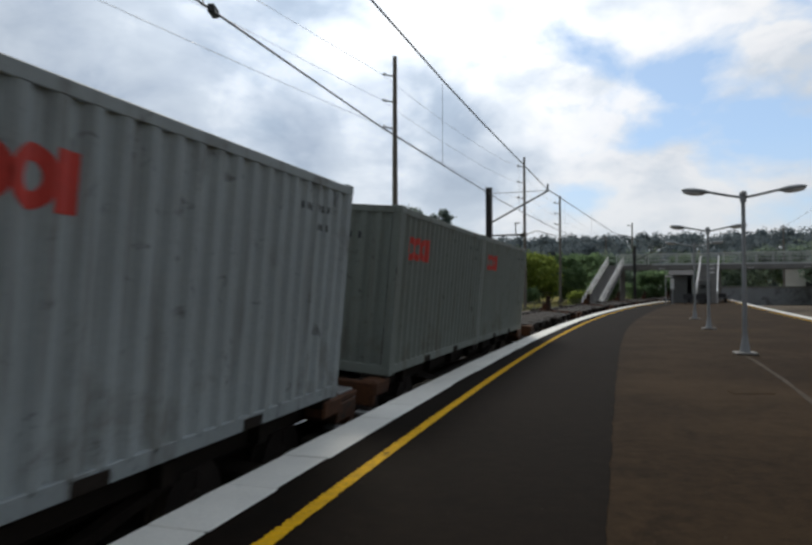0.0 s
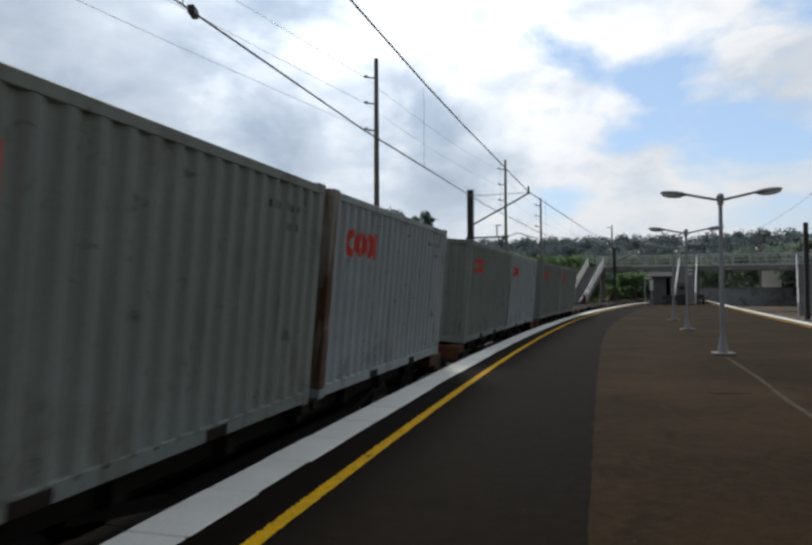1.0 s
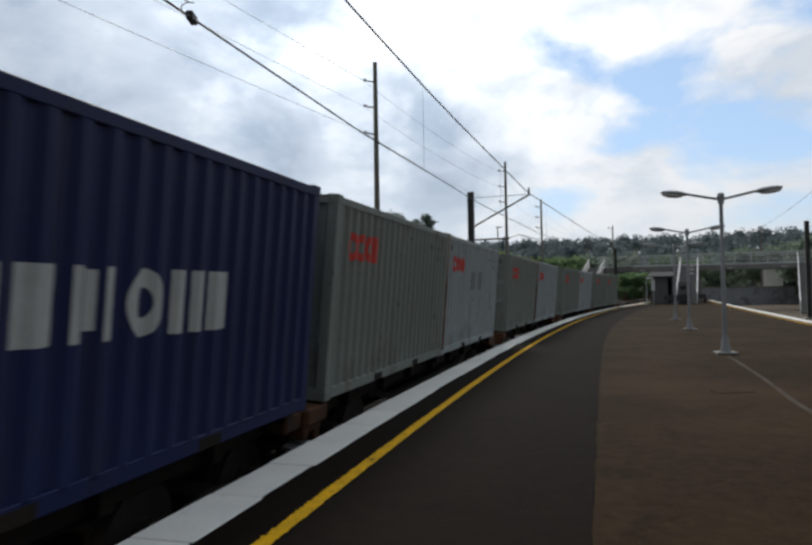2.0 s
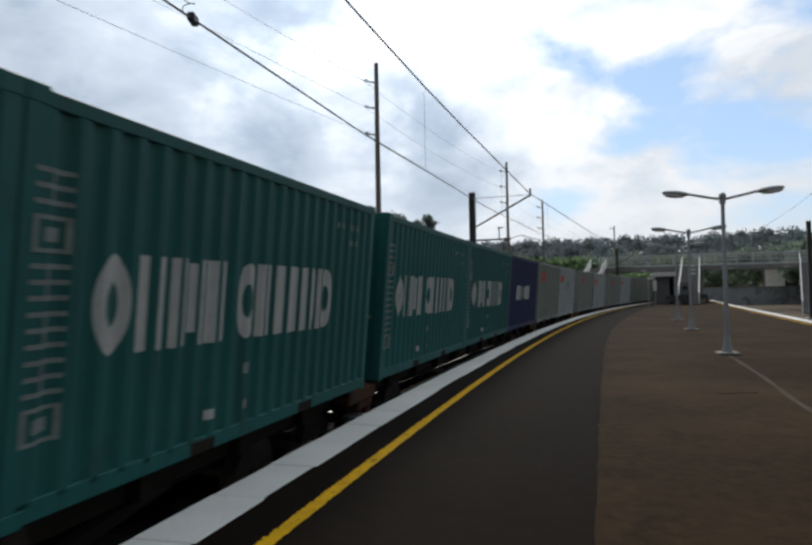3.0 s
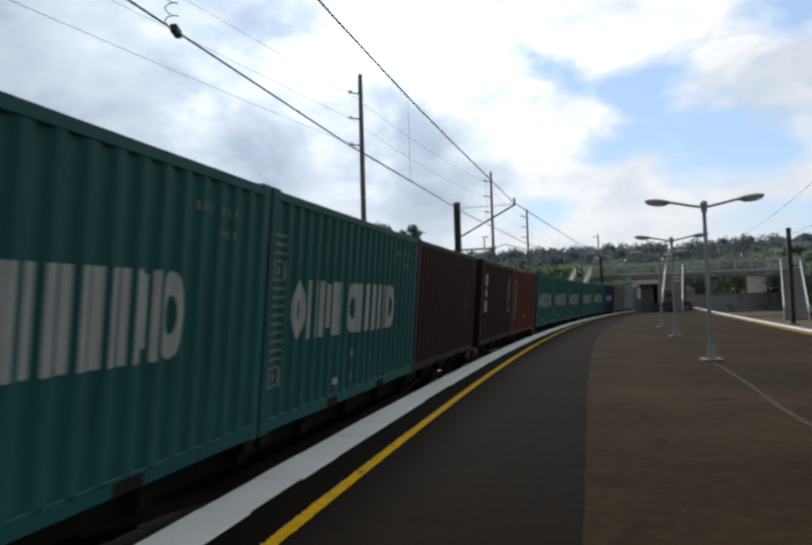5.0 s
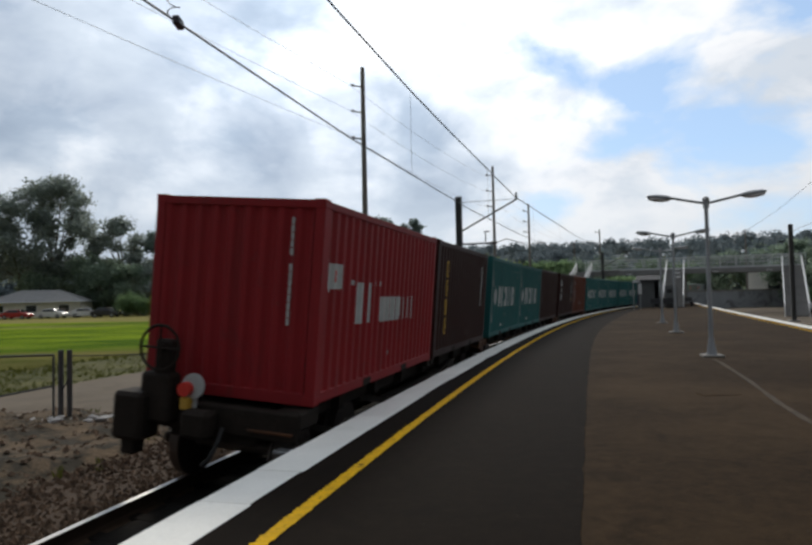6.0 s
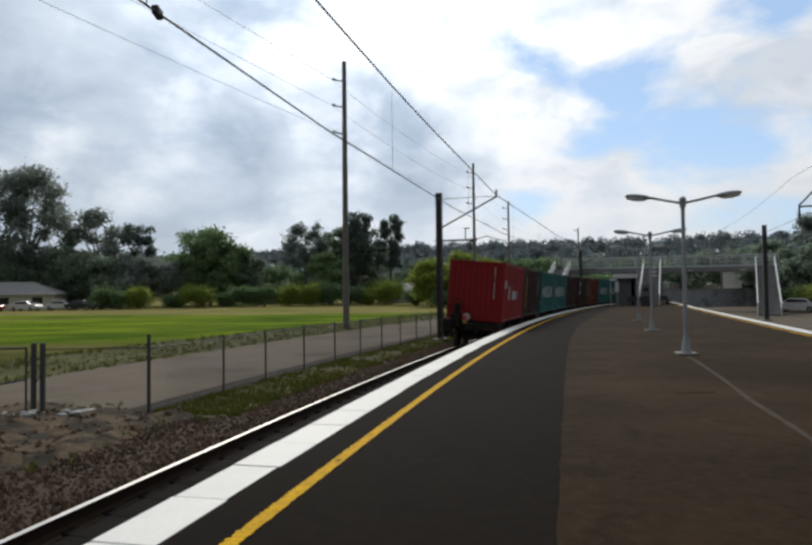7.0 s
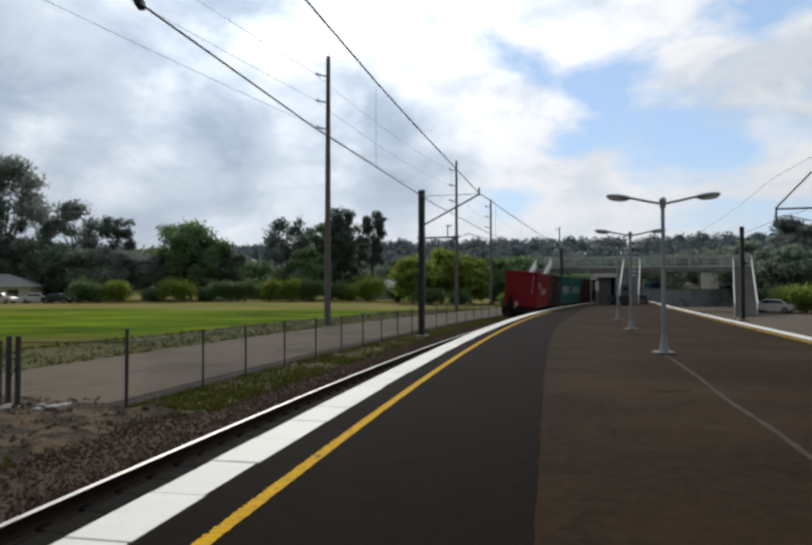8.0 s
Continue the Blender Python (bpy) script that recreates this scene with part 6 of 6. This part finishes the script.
BUSHES = (
    (-37.6, 106.0, 6.0, 3.0, 4.1, "leaf_dark"), (-34.0, 106.0, 4.5, 3.0, 4.0, "leaf_light"), (-25.9, 110.0, 6.2, 3.2, 4.3, "leaf_mid"),
    (-19.5, 112.0, 5.0, 3.0, 4.0, "leaf_dark"), (-15.6, 112.0, 5.0, 3.0, 3.8, "leaf_dark"), (-11.6, 112.0, 4.4, 3.0, 4.0, "leaf_light"),
    (-8.0, 113.0, 4.6, 3.0, 4.1, "leaf_mid"), (-4.4, 114.0, 5.0, 3.0, 4.2, "leaf_dark"), (-1.0, 114.0, 4.5, 3.0, 3.8, "leaf_dark"), (1.6, 114.0, 3.0, 2.6, 3.0, "leaf_mid"),
    (4.8, 112.0, 5.8, 3.4, 4.8, "leaf_light"), (9.5, 110.0, 4.0, 3.0, 3.2, "leaf_dark"), (14.0, 100.0, 5.0, 3.0, 3.0, "leaf_dark"), (18.5, 101.0, 4.0, 3.0, 2.6, "leaf_dark"),
    (48.5, 65.0, 5.0, 4.0, 3.2, "leaf_light"), (51.5, 61.0, 5.5, 4.0, 3.4, "leaf_light"), (46.5, 69.0, 5.0, 4.0, 2.8, "leaf_dark"),
    (24.5, 92.0, 4.0, 2.5, 2.2, "leaf_mid"), (53.0, 56.0, 4.5, 3.5, 2.4, "leaf_mid"), (-30.0, 112.0, 4.0, 3.0, 2.6, "leaf_dark"), (-22.5, 113.0, 3.0, 3.0, 2.4, "leaf_dark"),
)
for i_, (x_, y_, w_, d_, h_, m_) in enumerate(BUSHES):
    bush(x_, y_, w_, d_, h_, {"leaf_dark": "leaf_mid", "leaf_mid": "leaf_light"}.get(m_, m_), "clipped green hedge shrub at the field's edge" if y_ > 95 else "round green bush beside the car park", 200 + i_)


def far_woods():
    rng = random.Random(77)
    blobs = []
    for _ in range(1900):
        a = radians(rng.uniform(-42, 55))
        d = rng.uniform(190, 430)
        x, y = d * math.sin(a), d * math.cos(a)
        h = rng.uniform(7.5, 11)
        blobs.append((x, y, land(x, y) + h * 0.55, h * 0.42, h * 0.42, h * 0.5))
    # the ridge's haze comes from its leaf colour, not from the air
    ob = new("far_woods", leaf_mesh("far_woods", blobs, 300000, 0.70, "leaf_far_haze", rng, rim=0.95))
    tagged(ob, "wooded ridge of distant trees with haze in their leaf colour", "woods", kind="stuff")


far_woods()


def weeds():
    """Tufts of grass and weeds on the verge and at the field's near edge."""
    rng = random.Random(5)
    vs, fs = [], []

    def tuft(x, y, z, h, n):
        for _ in range(n):
            a = rng.uniform(0, 6.28)
            k = len(vs)
            dx, dy = 0.02 * math.cos(a), 0.02 * math.sin(a)
            lx, ly = rng.uniform(-0.5, 0.5) * h, rng.uniform(-0.5, 0.5) * h
            bx, by = x + rng.uniform(-0.08, 0.08), y + rng.uniform(-0.08, 0.08)
            vs.extend([(bx - dx, by - dy, z), (bx + dx, by + dy, z), (bx + lx, by + ly, z + h * rng.uniform(0.6, 1.1))])
            fs.append((k, k + 1, k + 2))

    for _ in range(10000):
        s = 9 + 70 * rng.random() ** 1.6
        x, y = along(s, rng.uniform(3.7, 5.6))
        if rng.random() < 0.70 + 0.9 * noise.noise(Vector((x * 0.5, y * 0.5, 2))):
            tuft(x, y, -0.955, rng.uniform(0.04, 0.14), 4)
    for _ in range(3600):
        s = 10 + 70 * rng.random() ** 1.3
        x, y = along(s, rng.uniform(12.7, 19.0))
        tuft(x, y, -0.98, rng.uniform(0.06, 0.2), 6)
    for _ in range(900):
        s = -8 + 18 * rng.random()
        x, y = along(s, rng.uniform(4.0, 11))
        if noise.noise(Vector((x * 0.4, y * 0.4, 5))) > 0.05:
            tuft(x, y, -0.96, rng.uniform(0.05, 0.15), 6)
    ob = new("weeds", mesh_of("weeds", vs, fs, "grass_blade"))
    tagged(ob, "tufts of weeds and long grass along the verge", "grass", kind="stuff")


weeds()


def stones():
    """Loose ballast stones on the shoulder of the track."""
    rng = random.Random(6)
    vs, fs = [], []
    for _ in range(21000):
        s = -2 + 52 * rng.random() ** 1.9
        off = 2.58 + (2.4 if s < 9 else 1.3) * rng.random() ** 1.4
        x, y = along(s, off)
        z = -0.965 - max(0.0, 2.9 - off) * 0.14
        r = rng.uniform(0.02, 0.045)
        k = len(vs)
        tip = Vector((x + rng.uniform(-r, r) * 0.5, y + rng.uniform(-r, r) * 0.5, z + r * rng.uniform(0.8, 1.4)))
        m = rng.randint(4, 5)
        a0 = rng.uniform(0, 6)
        for i in range(m):
            a = a0 + i / m * 6.28
            q = r * rng.uniform(0.8, 1.5)
            vs.append((x + q * math.cos(a), y + q * math.sin(a), z - 0.01 + rng.uniform(0, r * 0.5)))
        vs.append(tip)
        for i in range(m):
            fs.append((k + i, k + (i + 1) % m, k + m))
    for _ in range(5000):
        s = -4 + 13 * rng.random()
        off = rng.uniform(4.8, 12)
        x, y = along(s, off)
        z = -0.925 + dirt_height(x, y)
        r = 0.012 + 0.06 * rng.random() ** 3
        k = len(vs)
        a0 = rng.uniform(0, 6)
        for i in range(4):
            a = a0 + i / 4 * 6.28
            q = r * rng.uniform(0.8, 1.6)
            vs.append((x + q * math.cos(a), y + q * math.sin(a), z))
        vs.append((x, y, z + r * rng.uniform(0.5, 1.0)))
        for i in range(4):
            fs.append((k + i, k + (i + 1) % 4, k + 4))
    ob = new("ballast_stones", mesh_of("ballast_stones", vs, fs, "stone"))
    tagged(ob, "loose rust-brown ballast stones beside the rail", "stones", kind="stuff")


stones()


# ---- pieces of the setting ----
build_coping()


def sleepers():
    bm = B()
    box(bm, (-1.25, -0.11, -0.22), (1.25, 0.11, 0.0), bevel=0.02)
    me = bpy.data.meshes.new("sleeper")
    bm.to_mesh(me)
    bm.free()
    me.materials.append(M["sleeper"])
    s = -3.0
    while s < 75:
        off, z = canted(0, -0.169)
        ob = new("sleeper", me)
        ob.parent = near_track
        ob.matrix_basis = pose(*along(s, off), z, 0, CANT, -heading(s))
        s += 0.66


sleepers()
motions()
